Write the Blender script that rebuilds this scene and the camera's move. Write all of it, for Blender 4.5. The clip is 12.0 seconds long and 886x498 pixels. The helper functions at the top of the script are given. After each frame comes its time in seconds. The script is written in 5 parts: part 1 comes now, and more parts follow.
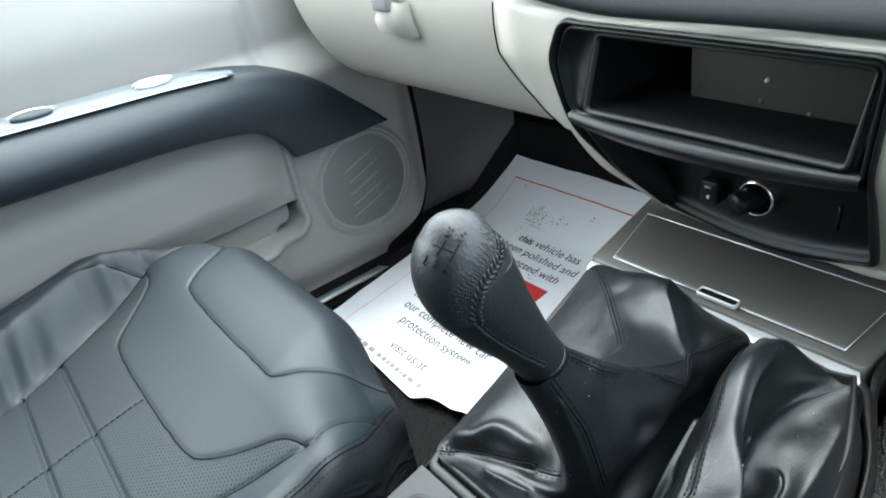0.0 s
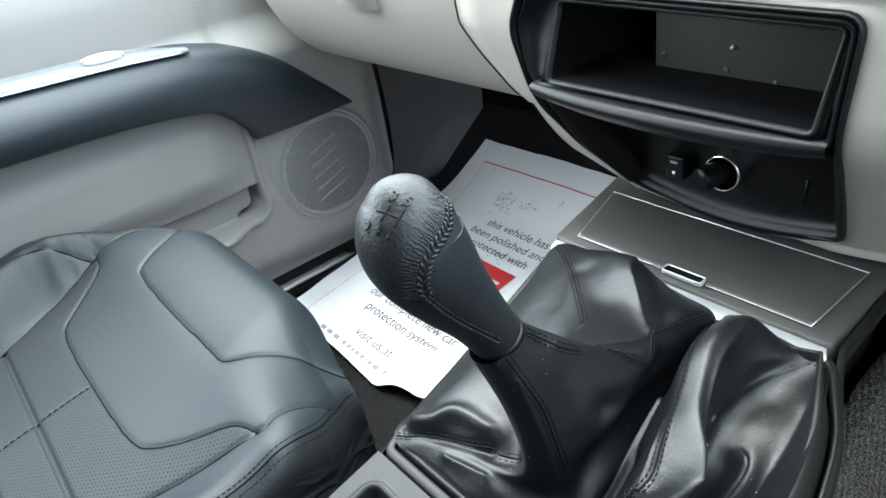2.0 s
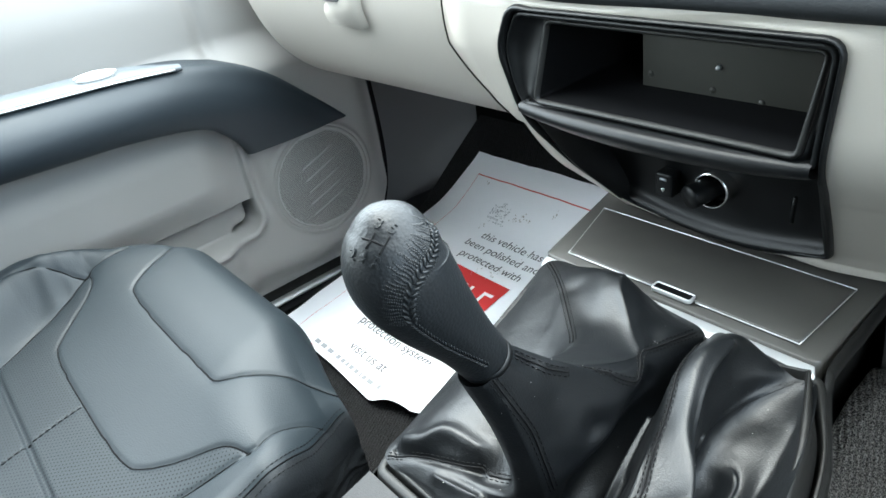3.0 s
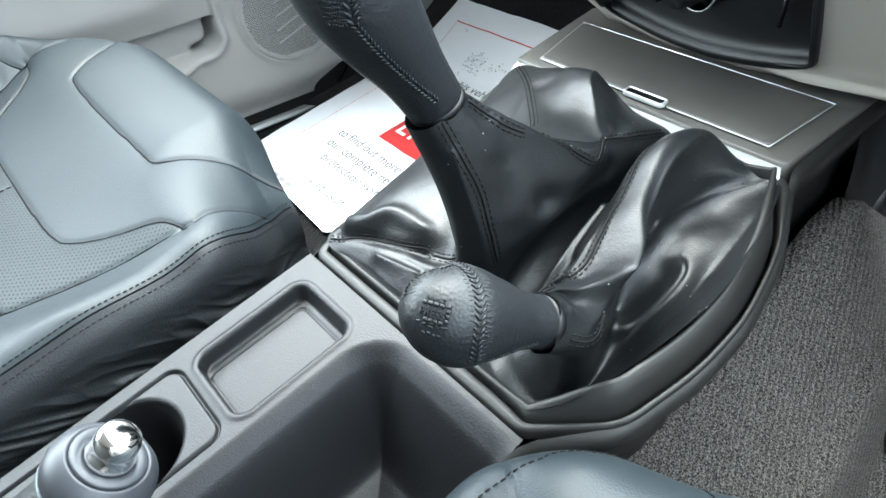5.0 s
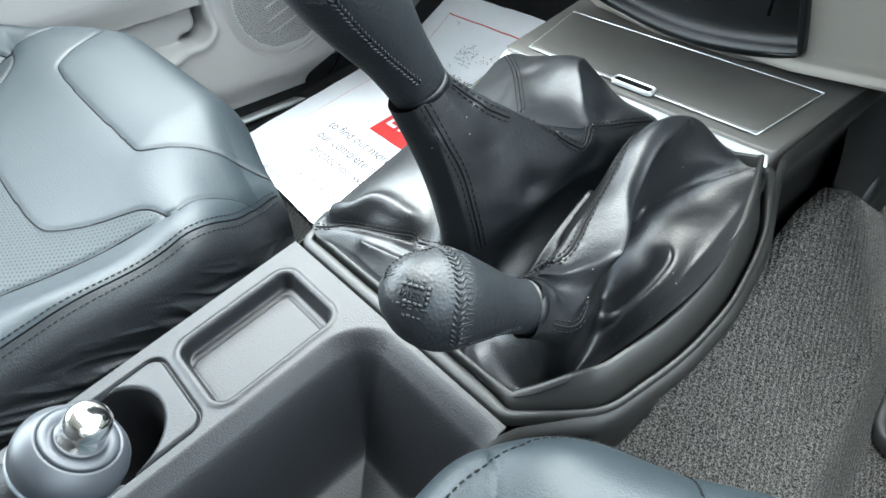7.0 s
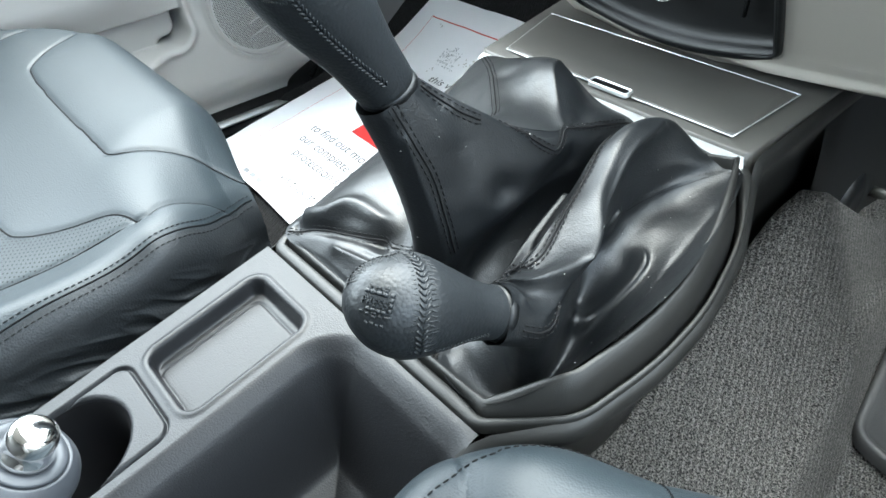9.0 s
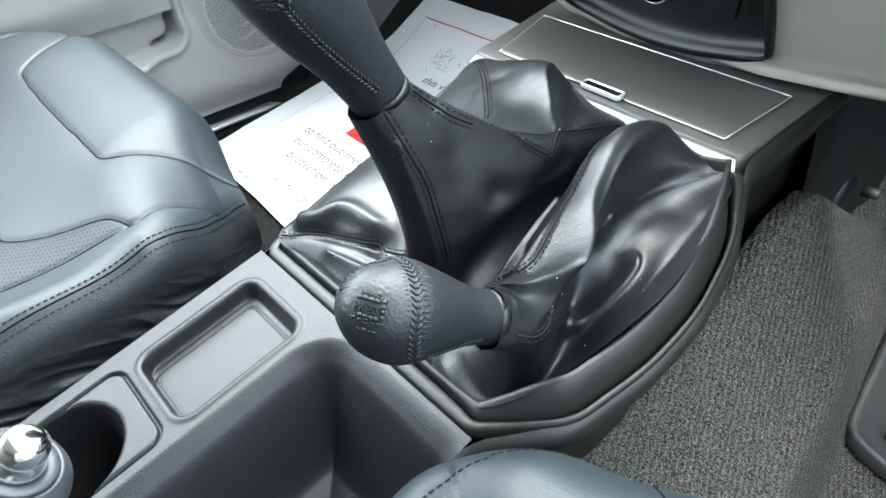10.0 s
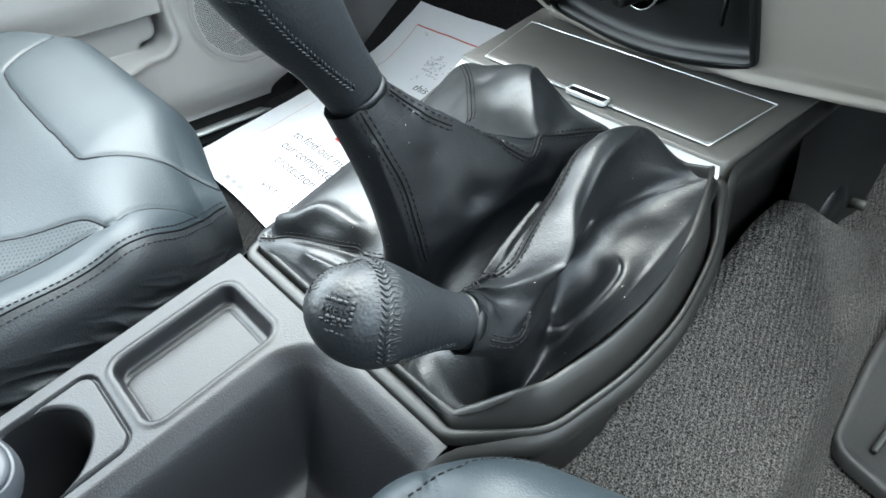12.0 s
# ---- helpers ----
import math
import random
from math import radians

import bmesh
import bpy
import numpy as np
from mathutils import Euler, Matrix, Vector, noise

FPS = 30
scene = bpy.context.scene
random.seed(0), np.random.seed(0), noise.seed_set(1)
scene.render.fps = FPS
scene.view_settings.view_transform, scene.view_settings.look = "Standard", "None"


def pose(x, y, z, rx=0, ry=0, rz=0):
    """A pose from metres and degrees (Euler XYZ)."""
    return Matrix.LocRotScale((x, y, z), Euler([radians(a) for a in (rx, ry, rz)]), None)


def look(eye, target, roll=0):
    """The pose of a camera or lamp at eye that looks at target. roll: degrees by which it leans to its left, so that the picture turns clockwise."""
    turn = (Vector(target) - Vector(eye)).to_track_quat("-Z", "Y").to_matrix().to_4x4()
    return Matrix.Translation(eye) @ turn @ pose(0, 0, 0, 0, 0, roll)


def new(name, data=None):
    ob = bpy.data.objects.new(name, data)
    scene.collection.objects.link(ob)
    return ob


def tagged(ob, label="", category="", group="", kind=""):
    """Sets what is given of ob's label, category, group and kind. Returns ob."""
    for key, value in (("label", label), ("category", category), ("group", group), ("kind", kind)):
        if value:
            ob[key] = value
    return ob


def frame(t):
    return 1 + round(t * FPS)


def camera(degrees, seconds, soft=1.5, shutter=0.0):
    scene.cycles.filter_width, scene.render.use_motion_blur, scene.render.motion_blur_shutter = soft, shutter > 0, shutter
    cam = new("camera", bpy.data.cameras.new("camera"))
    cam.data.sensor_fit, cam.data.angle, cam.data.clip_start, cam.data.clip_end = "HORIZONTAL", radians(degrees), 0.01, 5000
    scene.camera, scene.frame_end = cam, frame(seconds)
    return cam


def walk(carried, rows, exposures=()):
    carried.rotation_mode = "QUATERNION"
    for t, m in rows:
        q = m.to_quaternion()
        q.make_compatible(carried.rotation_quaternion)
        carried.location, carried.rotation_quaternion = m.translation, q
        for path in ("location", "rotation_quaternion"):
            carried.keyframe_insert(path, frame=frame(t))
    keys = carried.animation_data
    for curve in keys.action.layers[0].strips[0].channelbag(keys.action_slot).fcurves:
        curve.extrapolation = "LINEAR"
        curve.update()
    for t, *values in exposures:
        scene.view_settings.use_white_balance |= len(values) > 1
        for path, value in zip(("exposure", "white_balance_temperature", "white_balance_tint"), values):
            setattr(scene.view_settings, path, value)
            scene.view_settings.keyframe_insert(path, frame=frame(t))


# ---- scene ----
cam = camera(65.4, 12.0, soft=1.6, shutter=0.3)
EV = 0.62
PATH = [
    (0, (0.253, -0.399, 0.733), (-1.202, 0.545, -0.263), -10.7),
    (0.5, (0.253, -0.402, 0.703), (-1.186, 0.514, -0.34), -10.3),
    (1, (0.253, -0.395, 0.703), (-1.165, 0.545, -0.348), -10.1),
    (1.5, (0.25, -0.386, 0.712), (-1.161, 0.592, -0.313), -10.1),
    (2, (0.249, -0.383, 0.71), (-1.155, 0.606, -0.316), -9.8),
    (2.5, (0.249, -0.379, 0.715), (-1.156, 0.619, -0.299), -9.9),
    (3, (0.251, -0.376, 0.717), (-1.155, 0.628, -0.29), -10.0),
    (3.2, (0.249, -0.374, 0.712), (-1.141, 0.621, -0.327), -10.0),
    (3.3, (0.25, -0.377, 0.702), (-1.119, 0.593, -0.386), -9.6),
    (3.4, (0.253, -0.388, 0.687), (-1.096, 0.566, -0.44), -8.3),
    (3.5, (0.259, -0.396, 0.669), (-1.074, 0.541, -0.49), -6.7),
    (3.7, (0.266, -0.4, 0.646), (-1.033, 0.513, -0.571), -5.7),
    (5.3, (0.269, -0.385, 0.633), (-0.969, 0.555, -0.625), -4.3),
    (5.5, (0.269, -0.386, 0.632), (-0.967, 0.555, -0.627), -4.1),
    (6, (0.27, -0.385, 0.633), (-0.972, 0.554, -0.623), -4.0),
    (6.5, (0.273, -0.383, 0.628), (-0.96, 0.56, -0.633), -3.7),
    (7, (0.273, -0.383, 0.627), (-0.956, 0.563, -0.637), -3.9),
    (9, (0.275, -0.372, 0.623), (-0.939, 0.6, -0.635), -3.5),
    (9.5, (0.275, -0.372, 0.625), (-0.934, 0.605, -0.634), -3.4),
    (10, (0.275, -0.37, 0.625), (-0.93, 0.611, -0.635), -3.5),
    (10.5, (0.274, -0.369, 0.624), (-0.93, 0.615, -0.634), -3.6),
    (11, (0.276, -0.367, 0.624), (-0.926, 0.62, -0.634), -3.5),
    (11.5, (0.275, -0.371, 0.623), (-0.941, 0.611, -0.625), -2.9),
    (12, (0.278, -0.362, 0.618), (-0.928, 0.645, -0.62), -2.4),
]
walk(cam, [(t, look(eye, target, roll)) for t, eye, target, roll in PATH],
     [(t, ev + EV, 6120, -2) for t, ev in ((0, 2.58), (1.0, 2.65), (3.0, 2.85), (3.6, 2.97), (5.2, 3.47), (7.2, 3.55), (9.0, 3.48), (12, 3.48))])

# ---- light ----
world = bpy.data.worlds.new("sky")
scene.world = world
world.use_nodes = True
wn = world.node_tree.nodes
sky = wn.new("ShaderNodeTexSky")
sky.sky_type = "NISHITA"
sky.sun_disc = False
sky.sun_elevation = radians(70)
sky.sun_rotation = radians(-84)
sky.air_density, sky.dust_density, sky.ozone_density = 1.0, 2.0, 1.0
wn["Background"].inputs["Strength"].default_value = 0.15
cloud = wn.new("ShaderNodeHueSaturation")
cloud.inputs["Saturation"].default_value = 0.55
world.node_tree.links.new(sky.outputs[0], cloud.inputs["Color"])
world.node_tree.links.new(cloud.outputs[0], wn["Background"].inputs["Color"])
sun = new("sun", bpy.data.lights.new("sun", "SUN"))
sun.data.energy, sun.data.angle, sun.data.color = 1.9, radians(150), (1.0, 0.97, 0.93)
sun.matrix_world = look((-0.55, 0.05, 1.6), (0, 0, 0))

# ---- helpers of this scene ----
from mathutils.bvhtree import BVHTree


def vec(*a):
    return Vector(a)


def smooth_step(a, b, x):
    t = min(1.0, max(0.0, (x - a) / (b - a)))
    return t * t * (3 - 2 * t)


def part(name, bm, material, parent=None, label="", smooth=True):
    """Link a bmesh as one mesh object, under its thing if one is given."""
    me = bpy.data.meshes.new(name)
    bmesh.ops.recalc_face_normals(bm, faces=bm.faces)
    bm.to_mesh(me)
    bm.free()
    for f in me.polygons:
        f.use_smooth = smooth
    me.materials.append(material)
    ob = new(name, me)
    if parent:
        ob.parent = parent
    if label:
        ob["label"] = label
    return ob


def thing(name, label, category, at=(0, 0, 0), group="", kind=""):
    ob = new(name)
    ob.empty_display_size = 0.02
    ob.location = at
    return tagged(ob, label, category, group, kind)


def settle(ob):
    """Keep the parts of a thing where they were modelled, though its base stands elsewhere."""
    for o in ob.children:
        o.matrix_parent_inverse = Matrix.Translation(ob.location).inverted()


def spline(points, n, closed=False):
    """n points along a smooth curve through the given ones, evenly spaced."""
    P = [Vector(p) for p in points]
    k = len(P)
    out = []
    segs = k if closed else k - 1
    for i in range(segs):
        if closed:
            a, b, c, d = P[i - 1], P[i], P[(i + 1) % k], P[(i + 2) % k]
        else:
            b, c = P[i], P[i + 1]
            a = P[i - 1] if i else b * 2 - c
            d = P[i + 2] if i + 2 < k else c * 2 - b
        for j in range(24):
            t = j / 24
            out.append(0.5 * (2 * b + (c - a) * t + (2 * a - 5 * b + 4 * c - d) * t * t + (3 * b - a - 3 * c + d) * t ** 3))
    out.append(P[0].copy() if closed else P[-1].copy())
    return even(out, n, closed)


def even(line, n, closed=False):
    """n points evenly spaced on a polyline (a closed one repeats no point)."""
    L = [0.0]
    for a, b in zip(line, line[1:]):
        L.append(L[-1] + (b - a).length)
    total = L[-1]
    res, j = [], 0
    for i in range(n):
        s = total * i / (n if closed else n - 1)
        while j < len(L) - 2 and L[j + 1] < s:
            j += 1
        w = (s - L[j]) / max(1e-9, L[j + 1] - L[j])
        res.append(line[j].lerp(line[j + 1], min(1, max(0, w))))
    return res


def rounded(points, radius, n):
    """A closed loop through the corner points with rounded corners, n points."""
    P = [Vector(p) for p in points]
    line = []
    for i, b in enumerate(P):
        a, c = P[i - 1], P[(i + 1) % len(P)]
        r = radius[i] if isinstance(radius, (list, tuple)) else radius
        p = b + (a - b).normalized() * r
        q = b + (c - b).normalized() * r
        for j in range(9):
            t = j / 8
            line.append(p.lerp(b, t).lerp(b.lerp(q, t), t))
    line.append(line[0].copy())
    return even(line, n, True)


def loft(loops, closed=True, cap_first=False, cap_last=False):
    """A skin over loops of equal length."""
    bm = bmesh.new()
    rows = [[bm.verts.new(p) for p in loop] for loop in loops]
    n = len(loops[0])
    for r0, r1 in zip(rows, rows[1:]):
        for i in range(n if closed else n - 1):
            j = (i + 1) % n
            bm.faces.new((r0[i], r0[j], r1[j], r1[i]))
    if cap_first:
        bm.faces.new(rows[0][::-1])
    if cap_last:
        bm.faces.new(rows[-1])
    return bm


def surface(fn, nu, nv, closed_u=False):
    """A grid from fn(u, v), both from 0 to 1."""
    loops = []
    for j in range(nv):
        loops.append([fn(i / (nu if closed_u else nu - 1), j / (nv - 1)) for i in range(nu)])
    return loft(loops, closed_u)


def frames_along(line):
    """A tangent and two normals at each point of a line."""
    res = []
    prev = None
    for i, p in enumerate(line):
        t = (line[min(i + 1, len(line) - 1)] - line[max(i - 1, 0)]).normalized()
        ref = prev if prev is not None else (Vector((0, 0, 1)) if abs(t.z) < 0.9 else Vector((1, 0, 0)))
        a = (ref - t * ref.dot(t)).normalized()
        prev = a
        res.append((t, a, t.cross(a)))
    return res


def tube(line, radius, seg=8, flat=1.0):
    """A round bar along a line; radius: a number or one for each point."""
    loops = []
    for i, (p, (t, a, b)) in enumerate(zip(line, frames_along(line))):
        r = radius[i] if isinstance(radius, (list, tuple)) else radius
        loops.append([p + a * (r * flat * math.cos(2 * math.pi * k / seg)) + b * (r * math.sin(2 * math.pi * k / seg)) for k in range(seg)])
    return loft(loops, True, True, True)


def join(*bms):
    out = bmesh.new()
    for b in bms:
        me = bpy.data.meshes.new("tmp")
        b.to_mesh(me)
        b.free()
        out.from_mesh(me)
        bpy.data.meshes.remove(me)
    return out


def stitches(line, length=0.0032, gap=0.0016, r=0.0005):
    """Short threads along a line, as one bmesh."""
    total = sum((b - a).length for a, b in zip(line, line[1:]))
    n = max(2, int(total / (length + gap)))
    pts = even(line, n * 3 + 1)
    verts, faces = [], []
    fr = frames_along(pts)
    for i in range(n):
        a, b = pts[3 * i], pts[3 * i + 2]
        t, u, w = fr[3 * i + 1]
        base = len(verts)
        for p, s in ((a, 0.5), (a.lerp(b, 0.3), 1.0), (a.lerp(b, 0.7), 1.0), (b, 0.5)):
            for k in range(5):
                c = 2 * math.pi * k / 5
                verts.append(p + u * (r * s * math.cos(c)) + w * (r * s * math.sin(c)))
        for q in range(3):
            for k in range(5):
                m = (k + 1) % 5
                faces.append((base + q * 5 + k, base + q * 5 + m, base + q * 5 + 5 + m, base + q * 5 + 5 + k))
    me = bpy.data.meshes.new("tmp")
    me.from_pydata([tuple(v) for v in verts], [], faces)
    bm = bmesh.new()
    bm.from_mesh(me)
    bpy.data.meshes.remove(me)
    return bm


def bvh_of(ob):
    me = ob.data
    return BVHTree.FromPolygons([v.co.copy() for v in me.vertices], [tuple(p.vertices) for p in me.polygons])


def snap(tree, points, n, inside, lift):
    """A smooth line through the points, laid on a surface and lifted off it: (place, outward normal) pairs."""
    res = []
    for p in spline(points, n):
        q, nrm, _, _ = tree.find_nearest(p)
        if nrm.dot(q - Vector(inside)) < 0:
            nrm = -nrm
        res.append((q + nrm * lift, nrm))
    return res


def beside(pairs, d):
    """The same line moved sideways on its surface."""
    out = []
    for i, (p, nrm) in enumerate(pairs):
        t = (pairs[min(i + 1, len(pairs) - 1)][0] - pairs[max(i - 1, 0)][0]).normalized()
        out.append(p + t.cross(nrm).normalized() * d)
    return out


def capsules(segments, r):
    """Short round threads, each from one place to another, as one bmesh."""
    verts, faces = [], []
    for a, b in segments:
        t = (b - a).normalized()
        u = t.orthogonal().normalized()
        w = t.cross(u)
        base = len(verts)
        for p, s in ((a, 0.4), (a.lerp(b, 0.2), 1.0), (a.lerp(b, 0.8), 1.0), (b, 0.4)):
            for k in range(6):
                c = math.pi * k / 3
                verts.append(tuple(p + u * (r * s * math.cos(c)) + w * (r * s * math.sin(c))))
        for q in range(3):
            for k in range(6):
                m = (k + 1) % 6
                faces.append((base + q * 6 + k, base + q * 6 + m, base + q * 6 + 6 + m, base + q * 6 + 6 + k))
        faces.append(tuple(range(base, base + 6)))
        faces.append(tuple(range(base + 18, base + 24)))
    me = bpy.data.meshes.new("tmp")
    me.from_pydata(verts, [], faces)
    bm = bmesh.new()
    bm.from_mesh(me)
    bpy.data.meshes.remove(me)
    return bm


def block(x0, x1, y0, y1, z0, z1, bevel=0.003, seg=3):
    bm = bmesh.new()
    bmesh.ops.create_cube(bm, size=1)
    for v in bm.verts:
        v.co = Vector(((x0 + x1) / 2 + v.co.x * (x1 - x0), (y0 + y1) / 2 + v.co.y * (y1 - y0), (z0 + z1) / 2 + v.co.z * (z1 - z0)))
    if bevel:
        bmesh.ops.bevel(bm, geom=bm.edges, offset=bevel, segments=seg, profile=0.5, affect="EDGES")
    return bm


def shift(loop, d):
    return [p + Vector(d) for p in loop]


def inset(loop, amount):
    """Move a closed loop inwards in plan."""
    n = len(loop)
    cx = sum((p for p in loop), Vector()) / n
    res = []
    for i, p in enumerate(loop):
        t = loop[(i + 1) % n] - loop[i - 1]
        nrm = Vector((t.y, -t.x, 0)).normalized()
        if nrm.dot(cx - p) < 0:
            nrm = -nrm
        res.append(p + nrm * amount)
    return res


# ---- materials ----


def shader(name, color, rough=0.5, metal=0.0, spec=0.5, grain=0.0, grain_scale=400.0, mottle=0.0, mottle_scale=8.0, cells=0.0, cells_scale=600.0, rough_var=0.06, coat=0.0, sheen=0.0):
    """A plain surface with colour mottling, uneven gloss, a noise grain and a pebbled (cell) relief."""
    m = bpy.data.materials.new(name)
    m.use_nodes = True
    n, l = m.node_tree.nodes, m.node_tree.links
    b = n["Principled BSDF"]
    b.inputs["Metallic"].default_value = metal
    b.inputs["Specular IOR Level"].default_value = spec
    b.inputs["Coat Weight"].default_value = coat
    b.inputs["Sheen Weight"].default_value = sheen
    co = n.new("ShaderNodeTexCoord")
    big = n.new("ShaderNodeTexNoise")
    big.inputs["Scale"].default_value = mottle_scale
    big.inputs["Detail"].default_value = 5
    l.new(co.outputs["Object"], big.inputs["Vector"])
    mix = n.new("ShaderNodeMixRGB")
    mix.inputs["Color1"].default_value = (*[c * (1 - mottle) for c in color], 1)
    mix.inputs["Color2"].default_value = (*[min(1, c * (1 + mottle)) for c in color], 1)
    l.new(big.outputs["Fac"], mix.inputs["Fac"])
    l.new(mix.outputs[0], b.inputs["Base Color"])
    mr = n.new("ShaderNodeMapRange")
    mr.inputs["To Min"].default_value, mr.inputs["To Max"].default_value = rough - rough_var, rough + rough_var
    l.new(big.outputs["Fac"], mr.inputs["Value"])
    l.new(mr.outputs[0], b.inputs["Roughness"])
    prev = None
    if grain:
        tex = n.new("ShaderNodeTexNoise")
        tex.inputs["Scale"].default_value = grain_scale
        tex.inputs["Detail"].default_value = 3
        l.new(co.outputs["Object"], tex.inputs["Vector"])
        bump = n.new("ShaderNodeBump")
        bump.inputs["Strength"].default_value = grain
        bump.inputs["Distance"].default_value = 0.0006
        l.new(tex.outputs["Fac"], bump.inputs["Height"])
        prev = bump
    if cells:
        tex = n.new("ShaderNodeTexVoronoi")
        tex.inputs["Scale"].default_value = cells_scale
        l.new(co.outputs["Object"], tex.inputs["Vector"])
        bump = n.new("ShaderNodeBump")
        bump.invert = True
        bump.inputs["Strength"].default_value = cells
        bump.inputs["Distance"].default_value = 0.0006
        l.new(tex.outputs["Distance"], bump.inputs["Height"])
        if prev:
            l.new(prev.outputs[0], bump.inputs["Normal"])
        prev = bump
    if prev:
        l.new(prev.outputs[0], b.inputs["Normal"])
    return m


def perforated(name, color, rough, pitch):
    """Seat leather with a regular field of small holes."""
    m = shader(name, color, rough, spec=0.3, cells=0.25, cells_scale=900, mottle=0.1)
    n, l = m.node_tree.nodes, m.node_tree.links
    b = n["Principled BSDF"]
    co = n.new("ShaderNodeTexCoord")
    sep = n.new("ShaderNodeSeparateXYZ")
    l.new(co.outputs["Object"], sep.inputs[0])

    def op(kind, a, c):
        q = n.new("ShaderNodeMath")
        q.operation = kind
        for i, v in enumerate((a, c)):
            if isinstance(v, (int, float)):
                q.inputs[i].default_value = v
            else:
                l.new(v, q.inputs[i])
        return q.outputs[0]

    k = math.pi / pitch
    sx = op("SINE", op("MULTIPLY", op("ADD", sep.outputs[0], sep.outputs[1]), k), 0.0)
    sy = op("SINE", op("MULTIPLY", op("SUBTRACT", sep.outputs[0], sep.outputs[1]), k), 0.0)
    prod = op("MULTIPLY", op("MULTIPLY", sx, sx), op("MULTIPLY", sy, sy))
    hole = op("GREATER_THAN", prod, 0.74)
    l.new(op("MULTIPLY", op("SUBTRACT", 1.0, op("MULTIPLY", hole, 0.75)), 0.29), b.inputs["Specular IOR Level"])
    old = b.inputs["Base Color"].links[0].from_socket
    mix = n.new("ShaderNodeMixRGB")
    mix.inputs["Color2"].default_value = (0.004, 0.004, 0.005, 1)
    l.new(hole, mix.inputs["Fac"])
    l.new(old, mix.inputs["Color1"])
    l.new(mix.outputs[0], b.inputs["Base Color"])
    return m


def carpet_material(name, tip):
    m = shader(name, (0.06, 0.06, 0.063), 0.95, spec=0.15, mottle=0.35, mottle_scale=30)
    n, l = m.node_tree.nodes, m.node_tree.links
    b = n["Principled BSDF"]
    co = n.new("ShaderNodeTexCoord")
    spk = n.new("ShaderNodeTexNoise")
    spk.inputs["Scale"].default_value = 880
    spk.inputs["Detail"].default_value = 2
    l.new(co.outputs["Object"], spk.inputs["Vector"])
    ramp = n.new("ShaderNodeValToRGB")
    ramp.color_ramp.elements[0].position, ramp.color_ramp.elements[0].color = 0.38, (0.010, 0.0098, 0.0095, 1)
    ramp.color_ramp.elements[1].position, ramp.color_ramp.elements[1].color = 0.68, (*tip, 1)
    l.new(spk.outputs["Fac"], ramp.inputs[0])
    wave = n.new("ShaderNodeTexWave")
    wave.inputs["Scale"].default_value = 75
    wave.inputs["Distortion"].default_value = 2.5
    wave.inputs["Detail"].default_value = 1
    wave.inputs["Detail Scale"].default_value = 3
    mp = n.new("ShaderNodeMapping")
    mp.inputs["Rotation"].default_value = (0, 0, radians(-25))
    l.new(co.outputs["Object"], mp.inputs[0])
    l.new(mp.outputs[0], wave.inputs["Vector"])
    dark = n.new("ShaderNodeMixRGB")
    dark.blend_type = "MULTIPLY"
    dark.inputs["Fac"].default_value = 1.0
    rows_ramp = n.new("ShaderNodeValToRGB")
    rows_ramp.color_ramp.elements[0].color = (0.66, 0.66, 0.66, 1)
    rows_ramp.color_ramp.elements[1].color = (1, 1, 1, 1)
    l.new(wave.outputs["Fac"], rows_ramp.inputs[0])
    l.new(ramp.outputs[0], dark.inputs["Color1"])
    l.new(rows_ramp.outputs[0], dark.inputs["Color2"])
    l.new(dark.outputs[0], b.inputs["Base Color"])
    b1 = n.new("ShaderNodeBump")
    b1.inputs["Strength"].default_value, b1.inputs["Distance"].default_value = 0.7, 0.0028
    l.new(wave.outputs["Fac"], b1.inputs["Height"])
    b2 = n.new("ShaderNodeBump")
    b2.inputs["Strength"].default_value, b2.inputs["Distance"].default_value = 1.0, 0.002
    l.new(spk.outputs["Fac"], b2.inputs["Height"])
    l.new(b1.outputs[0], b2.inputs["Normal"])
    l.new(b2.outputs[0], b.inputs["Normal"])
    return m


SEAT = shader("seat_leather", (0.011, 0.0160, 0.0195), 0.52, spec=0.36, cells=0.22, cells_scale=850, mottle=0.1, mottle_scale=12)
SEAT_DARK = shader("seat_side_leather", (0.012, 0.0135, 0.015), 0.44, spec=0.32, cells=0.3, cells_scale=700, mottle=0.15)
PERF = perforated("seat_perforated", (0.010, 0.0145, 0.0175), 0.55, 0.0050)
BOOT = shader("gaiter_leather", (0.0043, 0.0052, 0.0062), 0.41, cells=0.2, cells_scale=950, grain=0.8, grain_scale=70, mottle=0.2, spec=0.45)
KNOB = shader("knob_leather", (0.009, 0.0105, 0.012), 0.45, spec=0.36, cells=0.28, cells_scale=600, grain=0.2, grain_scale=330, mottle=0.2)
THREAD = shader("black_thread", (0.006, 0.006, 0.0065), 0.7, spec=0.15)
SATIN = shader("console_satin_plastic", (0.0105, 0.0105, 0.010), 0.44, grain=0.25, grain_scale=1500, mottle=0.12, spec=0.32)
LID = shader("flap_satin_plastic", (0.064, 0.061, 0.055), 0.42, grain=0.2, grain_scale=1500, mottle=0.1)
DECK = shader("console_grained_plastic", (0.0062, 0.0066, 0.0078), 0.45, spec=0.34, grain=0.40, grain_scale=1000, mottle=0.1)
BLACK = shader("black_plastic", (0.0035, 0.004, 0.0045), 0.40, grain=0.2, grain_scale=1500, mottle=0.15, spec=0.28)
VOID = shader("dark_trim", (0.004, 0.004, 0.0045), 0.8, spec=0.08)
